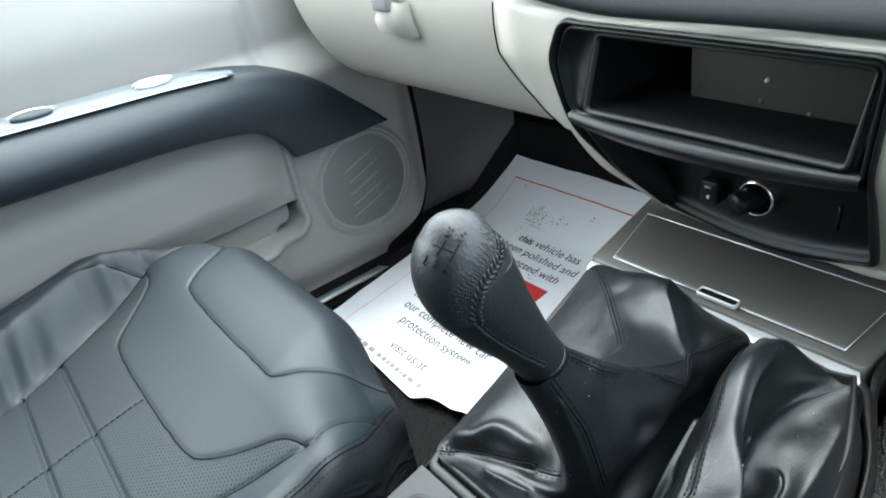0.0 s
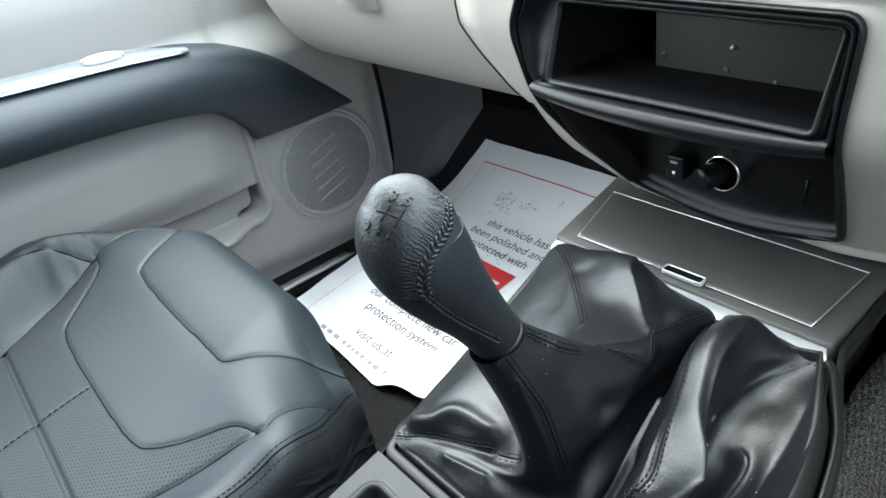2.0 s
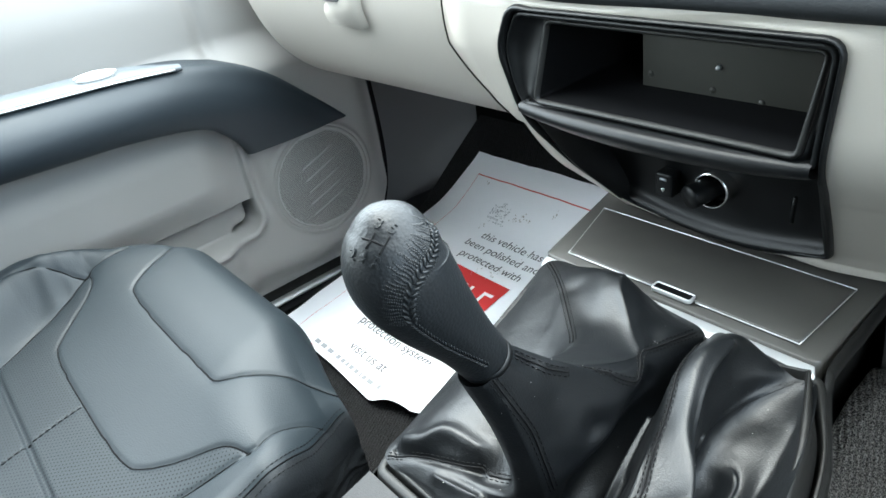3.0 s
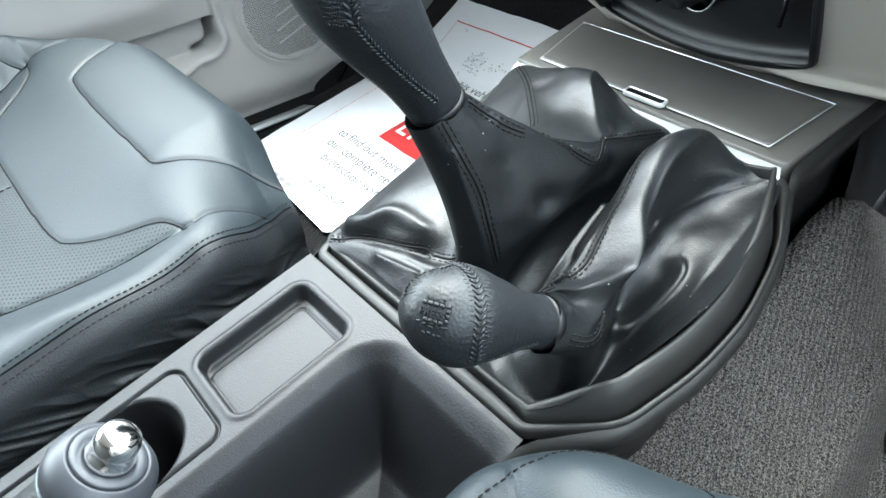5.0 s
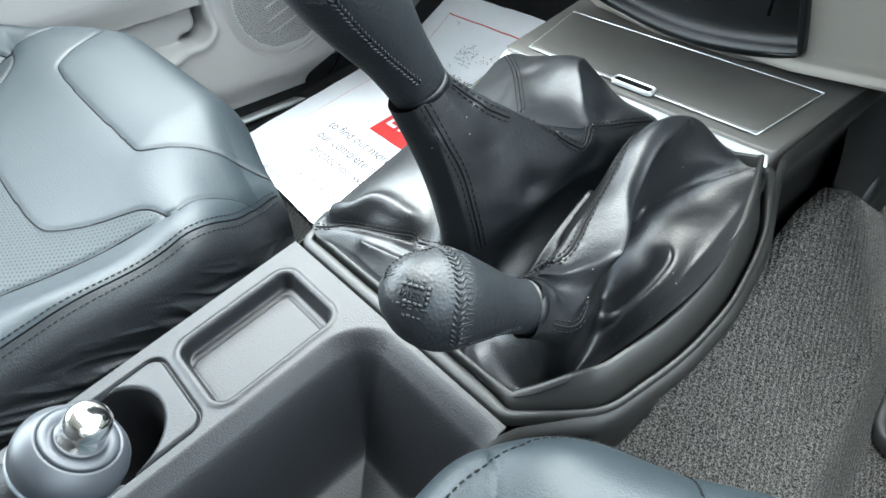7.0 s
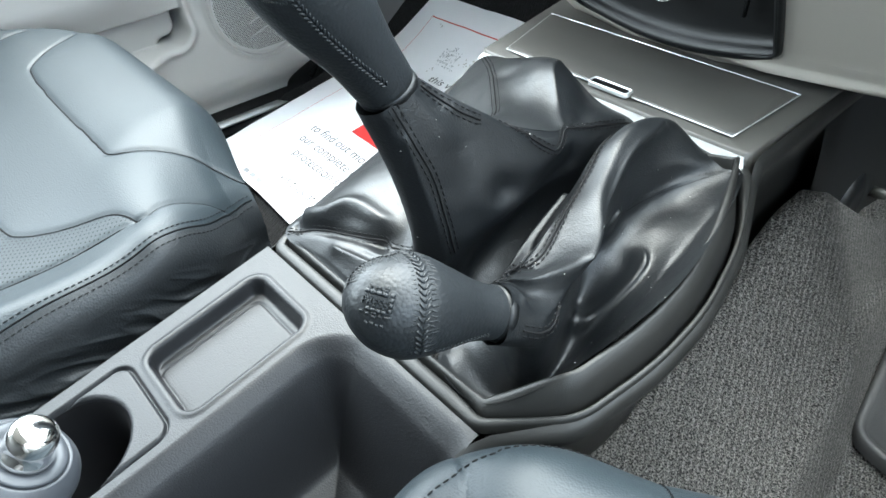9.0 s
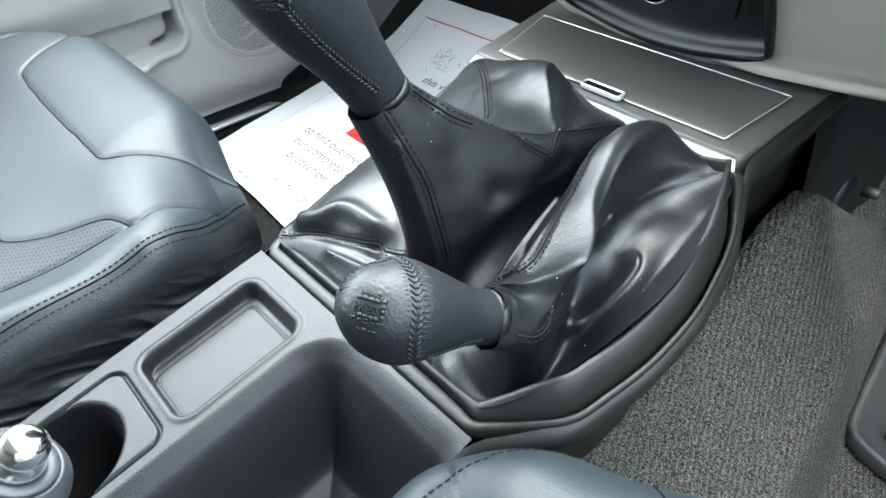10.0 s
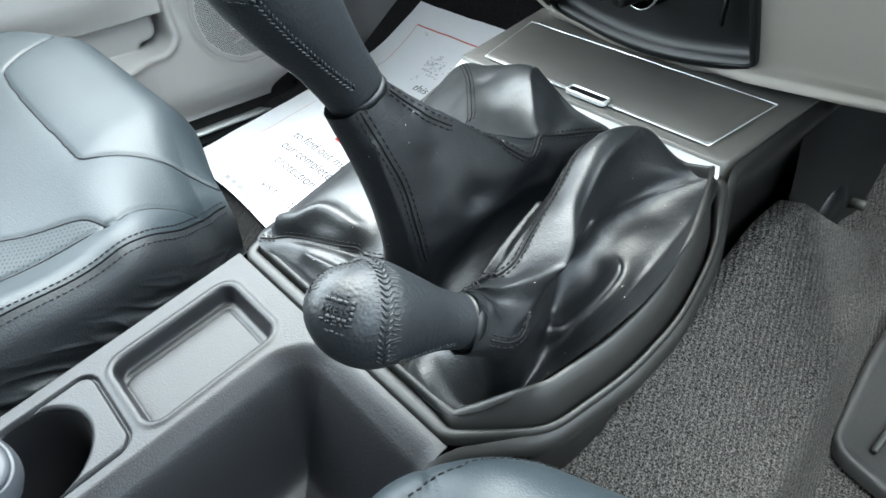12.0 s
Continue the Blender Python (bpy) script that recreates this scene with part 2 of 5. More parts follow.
LIGHT = shader("light_grey_dash_plastic", (0.36, 0.335, 0.295), 0.5, grain=0.3, grain_scale=900, mottle=0.03, spec=0.4)
DOORP = shader("light_grey_door_plastic", (0.285, 0.275, 0.262), 0.58, grain=0.3, grain_scale=900, mottle=0.03, spec=0.35)
PAD = shader("dash_pad_charcoal", (0.012, 0.0135, 0.015), 0.75, spec=0.2, grain=0.35, grain_scale=900, mottle=0.1)
ARM = shader("armrest_charcoal", (0.021, 0.028, 0.034), 0.55, spec=0.4, grain=0.3, grain_scale=900, mottle=0.1)
GREY = shader("mid_grey_trim", (0.17, 0.17, 0.172), 0.6, grain=0.25, grain_scale=900, mottle=0.06)
METAL = shader("brushed_aluminium", (0.66, 0.67, 0.67), 0.35, metal=0.6, mottle=0.04)
SILVER = shader("silver_paint", (0.10, 0.115, 0.125), 0.5, metal=0.2, mottle=0.05)
CAPGREY = shader("satin_grey_metal_paint", (0.022, 0.024, 0.028), 0.42, metal=0.0, mottle=0.06, spec=0.4)
CHROME = shader("chrome", (0.9, 0.9, 0.9), 0.08, metal=1.0, rough_var=0.02)
STEEL = shader("dull_zinc_steel", (0.035, 0.035, 0.03), 0.5, metal=0.3, mottle=0.2, mottle_scale=30)
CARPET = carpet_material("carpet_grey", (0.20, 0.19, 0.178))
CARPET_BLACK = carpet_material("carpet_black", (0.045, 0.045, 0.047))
MAT = shader("rubber_mat", (0.030, 0.030, 0.030), 0.5, grain=0.4, grain_scale=500, mottle=0.2)
PAPER = shader("white_paper", (0.88, 0.89, 0.91), 0.75, grain=0.1, grain_scale=200, mottle=0.03, mottle_scale=20, spec=0.3)
INK = shader("black_print", (0.07, 0.07, 0.075), 0.7)
RED = shader("red_print", (0.55, 0.03, 0.03), 0.65)
PALE = shader("grey_print", (0.36, 0.37, 0.39), 0.7)
ADDRESS = shader("thin_black_print", (0.30, 0.305, 0.32), 0.7)
CRESTGREY = shader("worn_grey_print", (0.40, 0.41, 0.43), 0.7, mottle=0.5, mottle_scale=260)
WHITE = shader("white_print", (0.85, 0.85, 0.85), 0.7)
GRILLE = shader("speaker_mesh_grey", (0.33, 0.325, 0.31), 0.6, mottle=0.05)
ROOF = shader("roof_lining", (0.6, 0.57, 0.51), 0.9, grain=0.3, grain_scale=600, mottle=0.05)
GRIT = shader("pale_dust", (0.45, 0.44, 0.42), 0.9)
KICK = shader("kick_panel_grey", (0.115, 0.113, 0.114), 0.65, grain=0.25, grain_scale=900, mottle=0.06)
STAIN = shader("paper_smudge", (0.42, 0.39, 0.35), 0.8)
DIM = shader("dim_light_stop", (0.05, 0.048, 0.045), 0.8, grain=0.3, grain_scale=600, mottle=0.1)
TARMAC = shader("tarmac", (0.06, 0.06, 0.06), 0.9, grain=0.5, grain_scale=80, mottle=0.3, mottle_scale=1.5)

# ---- shell of the cabin ----


def floor_height(x, y):
    """The footwell floor: it climbs towards the toe board and up the tunnel in the middle."""
    z = 0.0825 + 0.15 * (y + 0.07) + 0.55 * max(0.0, y - 0.29)
    if x > -0.2:
        z = 0.105 + 0.1 * max(0.0, y) + 0.6 * max(0.0, y - 0.42)
    if x > 0.09:
        ridge = 0.212 - 0.17 * (y + 0.02)
        top = np.interp(y, [-0.4, -0.107, 0.006, 0.06, 0.10, 0.23, 0.40], [0.22, 0.262, 0.296, 0.326, 0.328, 0.235, 0.14])
        mid = 0.115 + 0.5 * (top - 0.115)
        z = max(z, np.interp(x, [0.09, 0.118, 0.135, ridge - 0.008, ridge, ridge + 0.006, ridge + 0.022, ridge + 0.03], [0.12, top - 0.005, top, mid + 0.004, mid + 0.003, mid - 0.006, 0.138, z]))
    return z


def build_floor(x0, x1, nx, material, label):
    def fn(u, v):
        x, y = x0 + (x1 - x0) * u, -1.3 + 2.0 * v
        return vec(x, y, floor_height(x, y) + 0.002 * noise.noise(vec(x * 9, y * 9, 0)))
    tagged(part("floor", surface(fn, nx, 200), material), label, "carpet", kind="structure")


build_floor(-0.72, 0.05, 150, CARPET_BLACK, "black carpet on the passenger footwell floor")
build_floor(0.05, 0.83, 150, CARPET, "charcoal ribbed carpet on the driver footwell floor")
# Unseen sheet outside the cab, added for bounce light from below.
tagged(part("ground", block(-60, 60, -60, 60, -0.62, -0.6, 0), TARMAC), "unseen grey ground sheet added to bounce light", "ground", kind="structure")
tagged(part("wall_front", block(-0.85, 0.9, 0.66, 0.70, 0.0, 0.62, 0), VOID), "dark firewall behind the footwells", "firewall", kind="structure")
# Unseen wall added on the driver side; its gap and pale face steer the fill light.
tagged(part("wall_right", join(block(0.86, 0.9, -1.4, -0.95, 0.0, 1.2, 0), block(0.86, 0.9, -0.95, -0.12, 0.0, 0.66, 0), block(0.86, 0.9, -0.12, 0.70, 0.0, 0.86, 0)), DOORP), "unseen light grey wall with a gap, shaping light from the driver side", "wall", kind="structure")
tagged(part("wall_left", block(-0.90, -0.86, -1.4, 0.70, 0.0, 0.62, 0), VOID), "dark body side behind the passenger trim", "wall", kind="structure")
# Unseen dark wall, full height to hold rear light off the dash.
tagged(part("wall_back", block(-0.85, 0.9, -1.44, -1.4, 0.0, 1.2, 0), DIM), "unseen dark wall that blocks light from the rear", "wall", kind="structure")
# Unseen filler behind the dash panels, added to stop windscreen light reaching the footwells.
tagged(part("dash_light_block", block(-0.86, 0.86, 0.29, 0.70, 0.49, 0.72, 0.02), VOID), "unseen dark block that keeps windscreen light out of the footwells", "dashboard body", kind="structure")
# Added black block: stands in for the deep shade over the toe board.
tagged(part("footwell_shade_block", block(-0.76, -0.11, 0.460, 0.64, 0.16, 0.50, 0.02), VOID), "added black block standing in for the shade under the dashboard", "heater box", kind="structure")
# Unseen slab; its edges are set by how much overhead light to block.
tagged(part("ceiling", block(-0.60, 0.90, -1.40, -0.30, 1.16, 1.20, 0.01), ROOF), "unseen pale roof slab sized to block light from above", "ceiling", kind="structure")

# ---- centre console ----


def bezel_z(y):
    return 0.392 + 0.235 * (y + 0.01)


def deck_z(y):
    return 0.338 + 0.2 * (y + 0.235)


console = thing("centre_console", "dark grey plastic centre console between the front seats", "centre console", (0.02, -0.1, 0.1))


def console_top(x, y):
    if y > -0.012:
        return 0.398
    if y > -0.235:
        return bezel_z(y)
    return deck_z(y)


OUTLINE = [(-0.150, 0.22), (-0.142, 0.12), (-0.113, -0.008), (-0.097, -0.125), (-0.084, -0.236), (-0.086, -0.40), (-0.086, -0.62), (0.15, -0.62), (0.140, -0.40), (0.124, -0.240),
           (0.157, -0.199), (0.166, -0.150), (0.1655, -0.110), (0.154, -0.063), (0.127, -0.008), (0.122, 0.12), (0.120, 0.22)]
wall_loop = rounded([(x, y, 0) for x, y in OUTLINE], 0.010, 420)
top_loop = [vec(p.x, p.y, console_top(p.x, p.y) - 0.004) for p in wall_loop]


def tucked(amount, drop):
    """The wall below the rim, drawn in further on the driver's side."""
    far = inset(top_loop, 1.0)
    res = []
    for t, f in zip(top_loop, far):
        a = t + (f - t).normalized() * amount * (1 + 1.8 * smooth_step(0.10, 0.15, t.x) * smooth_step(0.006, 0.012, amount))
        res.append(vec(a.x, a.y, t.z - drop))
    return res


part("side_wall", loft([tucked(0.004, -0.003), tucked(0.001, -0.001), tucked(-0.0012, 0.004), tucked(0.0, 0.010), tucked(0.010, 0.05), tucked(0.012, 0.12), tucked(0.0, 0.24)]), SATIN, console)

# the gear lever surround
OUTER = [(-0.112, -0.010), (-0.0965, -0.125), (-0.083, -0.2335), (0.118, -0.2335), (0.155, -0.198), (0.164, -0.150), (0.1635, -0.110), (0.152, -0.063), (0.1255, -0.010)]
RADII = [0.012, 0.03, 0.010, 0.006, 0.012, 0.016, 0.016, 0.02, 0.010]
outer = rounded([(x, y, bezel_z(y)) for x, y in OUTER], RADII, 240)


def surround_loop(left, right, dz):
    """Insets on the passenger's and on the driver's side, where the gaiter frame stands proud."""
    base = inset(outer, 1.0)
    res = []
    for p, q in zip(outer, base):
        d = (q - p).normalized()
        k = smooth_step(0.09, 0.15, p.x) * smooth_step(-0.01, -0.06, p.y)
        a = p + d * (left + (right - left) * k)
        lift = dz if dz < 0 else dz * (0.25 + 1.3 * smooth_step(0.07, 0.15, p.x) * smooth_step(-0.235, -0.2, p.y))
        res.append(vec(a.x, a.y, bezel_z(a.y) + lift))
    return res


part("gear_surround", loft([surround_loop(*q) for q in ((0.0, 0.0, -0.006), (0.0005, 0.0003, -0.001), (0.002, 0.0010, 0.001), (0.0065, 0.0026, 0.001), (0.0078, 0.0032, -0.001), (0.0082, 0.0036, -0.010))]), SATIN, console, "satin dark grey surround with a bright worn edge")
part("gaiter_frame", loft([surround_loop(*q) for q in ((0.0094, 0.0052, -0.012), (0.0094, 0.0054, 0.0), (0.0096, 0.0085, 0.0065), (0.0102, 0.0118, 0.0105), (0.0112, 0.0138, 0.0112), (0.0124, 0.0155, 0.0100), (0.0132, 0.0165, -0.006))]), SATIN, console)

# the panel with the flap
panel_loop = rounded([(-0.141, 0.120, 0.3985), (-0.1125, -0.009, 0.3985), (0.119, -0.009, 0.3985), (0.1185, 0.120, 0.3985)], 0.004, 120)
part("front_panel", loft([shift(panel_loop, (0, 0, -0.02)), shift(panel_loop, (0, 0, -0.001)), inset(panel_loop, 0.0015)], cap_last=True), LID, console)
FLAP = [(-0.118, 0.079, 0.4), (-0.0945, 0.001, 0.4), (0.102, 0.001, 0.4), (0.1035, 0.079, 0.4)]
flap_loop = rounded(FLAP, 0.003, 100)
flap = part("flap", loft([shift(flap_loop, (0, 0, -0.001)), shift(flap_loop, (0, 0, 0.0008)), shift(inset(flap_loop, 0.0014), (0, 0, 0.0016))], cap_last=True), LID, console, "satin grey storage flap with a bright chamfered edge")
for a, b, r in (((-0.119, 0.0800), (0.1040, 0.0800), 0.0006), ((-0.0945, 0.0004), (-0.012, 0.0004), 0.0005), ((0.026, 0.0004), (0.102, 0.0004), 0.0005), ((0.102, 0.0004), (0.104, 0.080), 0.0004), ((-0.0945, 0.0004), (-0.119, 0.080), 0.0003)):
    line = even([vec(a[0], a[1], 0.4005), vec(b[0], b[1], 0.4005)], 8)
    part("bright_edge", tube(line, r, 6), METAL, flap, "bright machined edge line")
latch_loop = rounded([(-0.010, -0.004, 0.4), (-0.010, 0.006, 0.4), (0.024, 0.006, 0.4), (0.024, -0.004, 0.4)], 0.003, 48)
latch = part("latch", loft([shift(latch_loop, (0, 0, 0.0)), shift(latch_loop, (0, 0, 0.0028)), shift(inset(latch_loop, 0.0006), (0, 0, 0.0034)), shift(inset(latch_loop, 0.0012), (0, 0, 0.0032)), shift(inset(latch_loop, 0.0015), (0, 0, 0.0006))]), METAL, flap, "bright rim of the flap latch")
part("finger_slot", loft([shift(inset(latch_loop, 0.0013), (0, 0, 0.0024)), shift(inset(latch_loop, 0.0018), (0, 0, 0.0020))], cap_last=True), VOID, latch, "black finger slot")
strip_loop = rounded([(-0.110, -0.0215, 0.389), (-0.1125, -0.0095, 0.396), (0.1195, -0.0095, 0.396), (0.121, -0.0215, 0.389)], 0.002, 60)
part("bright_strip", loft([shift(strip_loop, (0, 0, -0.003)), strip_loop, shift(inset(strip_loop, 0.001), (0, 0, 0.0008))], cap_last=True), METAL, console, "bright aluminium strip along the panel")


def box_distance(x, y, cx, cy, hx, hy, r):
    qx, qy = abs(x - cx) - hx + r, abs(y - cy) - hy + r
    return math.hypot(max(qx, 0), max(qy, 0)) + min(max(qx, qy), 0) - r


def deck_height(x, y):
    z = deck_z(y)
    tray = box_distance(x, y, -0.0370, -0.2935, 0.0295, 0.0405, 0.009)
    z -= 0.0105 * smooth_step(0.0010, -0.0026, tray) - 0.0010 * math.exp(-((tray - 0.003) / 0.002) ** 2)
    floor_rim = box_distance(x, y, -0.0345, -0.2960, 0.0245, 0.0365, 0.006)
    z -= 0.0011 * math.exp(-(floor_rim / 0.0009) ** 2)
    bin_d = box_distance(x, y, 0.073, -0.397, 0.064, 0.152, 0.026)
    z -= 0.012 * smooth_step(0.008, -0.010, bin_d) + 0.058 * smooth_step(-0.002, -0.030, bin_d) + 0.012 * smooth_step(-0.02, -0.06, bin_d)
    cup = math.hypot(x + 0.040, y + 0.391) - 0.0325
    z -= 0.07 * smooth_step(0.0004, -0.0016, cup) + 0.0016 * smooth_step(0.003, 0.0, cup)
    lip = box_distance(x, y, -0.0395, -0.43, 0.0335, 0.086, 0.010)
    z -= 0.0035 * math.exp(-(lip / 0.0010) ** 2)
    return z


def deck_point(u, v):
    y = -0.60 + 0.3655 * v
    a = -0.0845
    b = 0.140 - 0.018 * smooth_step(-0.4, -0.24, y)
    x = a + (b - a) * u
    return vec(x, y, deck_height(x, y))


part("rear_deck", surface(deck_point, 330, 520), DECK, console, "grained charcoal deck with coin tray, cup holder and open bin")
part("cup_liner", loft([[vec(-0.040 + r * math.cos(a), -0.391 + r * math.sin(a), deck_z(-0.391 + r * math.sin(a)) - d) for a in [2 * math.pi * k / 64 for k in range(64)]] for r, d in ((0.0326, 0.0030), (0.0312, 0.0060), (0.0300, 0.03), (0.0275, 0.064), (0.004, 0.066))], True, False, True), VOID, console, "black cup holder well")
part("cup_shelf", loft([[vec(-0.026 + r * math.cos(a), -0.405 + r * math.sin(a), 0.264 - 0.001 * r) for a in [2 * math.pi * k / 40 for k in range(40)]] for r in (0.0165, 0.0160, 0.002)], True, False, True), DECK, console)

# lower front of the console with its fixing
part("front_skirt", surface(lambda u, v: vec(0.118 + 0.012 * math.sin(v * 2.2) - 0.01 * v, 0.10 + 0.22 * u, 0.385 - 0.18 * v * (0.75 + 0.25 * u)), 20, 24), BLACK, console)
boss = part("fixing_boss", tube([vec(0.108, 0.205, 0.262), vec(0.122, 0.205, 0.264), vec(0.128, 0.205, 0.265), vec(0.1285, 0.205, 0.265)], [0.026, 0.026, 0.023, 0.012], 28), BLACK, console)
part("screw", tube([vec(0.12, 0.268, 0.240), vec(0.134, 0.268, 0.242), vec(0.1355, 0.268, 0.242)], [0.0055, 0.0052, 0.003], 14), STEEL, console, "small zinc screw")
settle(console)

# ---- gaiter and levers ----


def boot_mesh(ribs, center, axis, radius, folds, rows=22, across=20):
    """A slack leather gaiter: a skin over ribs that run from the frame up to the collar, with creases pressed in. Gives an array of points."""
    c, ax = Vector(center), Vector(axis).normalized()
    cage = []
    for rib in ribs:
        rib = [Vector(p) for p in rib]
        d = rib[-1] - c
        cage.append(rib + [c + (d - ax * d.dot(ax)).normalized() * radius])
    G = np.array([[tuple(p) for p in rib] for rib in cage])

    def blend(a, b, c, d, t):
        return 0.5 * (2 * b + (c - a) * t + (2 * a - 5 * b + 4 * c - d) * t * t + (3 * b - a - 3 * c + d) * t ** 3)

    k = len(G)
    wide = np.array([blend(G[i - 1], G[i], G[(i + 1) % k], G[(i + 2) % k], j / across) for i in range(k) for j in range(across)])
    m = wide.shape[1]
    lines = []
    for i in range(m - 1):
        b, e = wide[:, i], wide[:, i + 1]
        a = wide[:, i - 1] if i else b * 2 - e
        d = wide[:, i + 2] if i + 2 < m else e * 2 - b
        lines += [blend(a, b, e, d, j / rows) for j in range(rows)]
    V = np.array(lines + [wide[:, -1]])
    rings = len(V)
    hold = np.array([smooth_step(0.0, 0.07, j / (rings - 1)) * smooth_step(1.0, 0.92, j / (rings - 1)) for j in range(rings)])[:, None, None]
    for *path, w, d, sharp in folds:
        flat_v = V.reshape(-1, 3)
        path = [tuple(flat_v[np.argmin(((flat_v - np.array(p)) ** 2).sum(axis=1))]) for p in path]
        line = np.array([tuple(p) for p in spline(path, 2 if len(path) == 2 else 14)])
        dist = np.full(V.shape[:2], 9.0)
        for p0, p1 in zip(line, line[1:]):
            ab = p1 - p0
            t = np.clip(((V - p0) @ ab) / (ab @ ab), 0, 1)
            dist = np.minimum(dist, np.linalg.norm(V - (p0 + t[..., None] * ab), axis=2))
        shape = np.exp(-np.sqrt(dist ** 2 + 2e-7) / w) if sharp else np.exp(-(dist / w) ** 2)
        V += hold * shape[..., None] * np.array(d)
    for j in range(rings):
        for i in range(V.shape[1]):
            p = Vector(V[j, i])
            V[j, i] += np.array(noise.noise_vector(p * 24)) * 0.0008 * hold[j, 0, 0] + np.array(noise.noise_vector(p * 70)) * 0.00022 * hold[j, 0, 0]
    return V


def array_bmesh(V):
    return loft([[Vector(p) for p in row] for row in V])


def ring_about(center, axis, r, n, start):
    """A circle about an axis that starts in the direction of the point start and turns anticlockwise from above."""
    c, ax = Vector(center), Vector(axis).normalized()
    a = Vector(start) - c
    a = (a - ax * a.dot(ax)).normalized()
    b = ax.cross(a)
    return [c + a * (r * math.cos(2 * math.pi * k / n)) + b * (r * math.sin(2 * math.pi * k / n)) for k in range(n)]


def sewn(tree, points, parent, inside):
    """A seam in the leather with a row of stitches on either side."""
    pairs = snap(tree, points, 60, inside, 0.0005)
    part("seam", tube([p for p, _ in pairs], 0.0006, 6), THREAD, parent)
    for d in (-0.0025, 0.0025):
        tagged(part("stitching", stitches(beside(pairs, d), 0.0026, 0.0014, 0.00042), THREAD, parent), kind="stuff")


gaiter = thing("gear_gaiter", "black leather gaiter, slack and creased, round both levers", "gear gaiter", (0.02, -0.12, 0.37))
N1, X1 = vec(0.021, -0.199, 0.474), vec(-0.014, -0.030, 0.073)
# ribs from the frame to the collar: passenger side, dash side, driver side and rear
ribs1 = [
    ((-0.080, -0.222, 0.345), (-0.055, -0.211, 0.356), (-0.020, -0.200, 0.361), (0.016, -0.187, 0.366), (0.021, -0.195, 0.415)),
    ((-0.086, -0.192, 0.352), (-0.058, -0.190, 0.370), (-0.028, -0.180, 0.375), (0.011, -0.177, 0.374), (0.012, -0.189, 0.420)),
    ((-0.093, -0.120, 0.368), (-0.065, -0.125, 0.380), (-0.030, -0.136, 0.387), (0.008, -0.160, 0.386), (0.008, -0.182, 0.428)),
    ((-0.099, -0.060, 0.382), (-0.075, -0.065, 0.394), (-0.040, -0.085, 0.402), (0.004, -0.132, 0.408), (0.009, -0.170, 0.438)),
    ((-0.104, -0.016, 0.396), (-0.078, -0.034, 0.402), (-0.050, -0.058, 0.409), (0.000, -0.105, 0.418), (0.014, -0.162, 0.444)),
]
ribs1 += [
    ((-0.060, -0.013, 0.402), (-0.052, -0.024, 0.414), (-0.030, -0.052, 0.418), (0.010, -0.096, 0.419), (0.022, -0.157, 0.447)),
    ((-0.022, -0.013, 0.400), (-0.018, -0.026, 0.421), (-0.008, -0.044, 0.425), (0.036, -0.083, 0.4155), (0.034, -0.152, 0.448)),
    ((0.016, -0.014, 0.396), (0.020, -0.026, 0.404), (0.026, -0.045, 0.411), (0.039, -0.083, 0.4145), (0.040, -0.145, 0.443)),
    ((0.044, -0.018, 0.394), (0.043, -0.032, 0.399), (0.041, -0.056, 0.407), (0.042, -0.086, 0.4145), (0.047, -0.130, 0.433)),
    ((0.048, -0.030, 0.380), (0.049, -0.050, 0.382), (0.050, -0.080, 0.394), (0.054, -0.109, 0.416), (0.050, -0.138, 0.437)),
]
ribs1 += [
    ((0.054, -0.090, 0.352), (0.055, -0.110, 0.354), (0.041, -0.122, 0.376), (0.062, -0.137, 0.408), (0.0500, -0.158, 0.438)),
    ((0.057, -0.150, 0.338), (0.055, -0.155, 0.343), (0.040, -0.160, 0.360), (0.057, -0.167, 0.398), (0.0500, -0.177, 0.437)),
    ((0.060, -0.200, 0.334), (0.056, -0.194, 0.342), (0.046, -0.184, 0.356), (0.050, -0.190, 0.395), (0.0440, -0.196, 0.434)),
    ((0.010, -0.220, 0.344), (0.015, -0.211, 0.354), (0.025, -0.199, 0.361), (0.036, -0.199, 0.385), (0.035, -0.203, 0.430)),
    ((-0.040, -0.221, 0.344), (-0.030, -0.212, 0.353), (-0.005, -0.203, 0.359), (0.024, -0.194, 0.372), (0.027, -0.201, 0.420)),
]
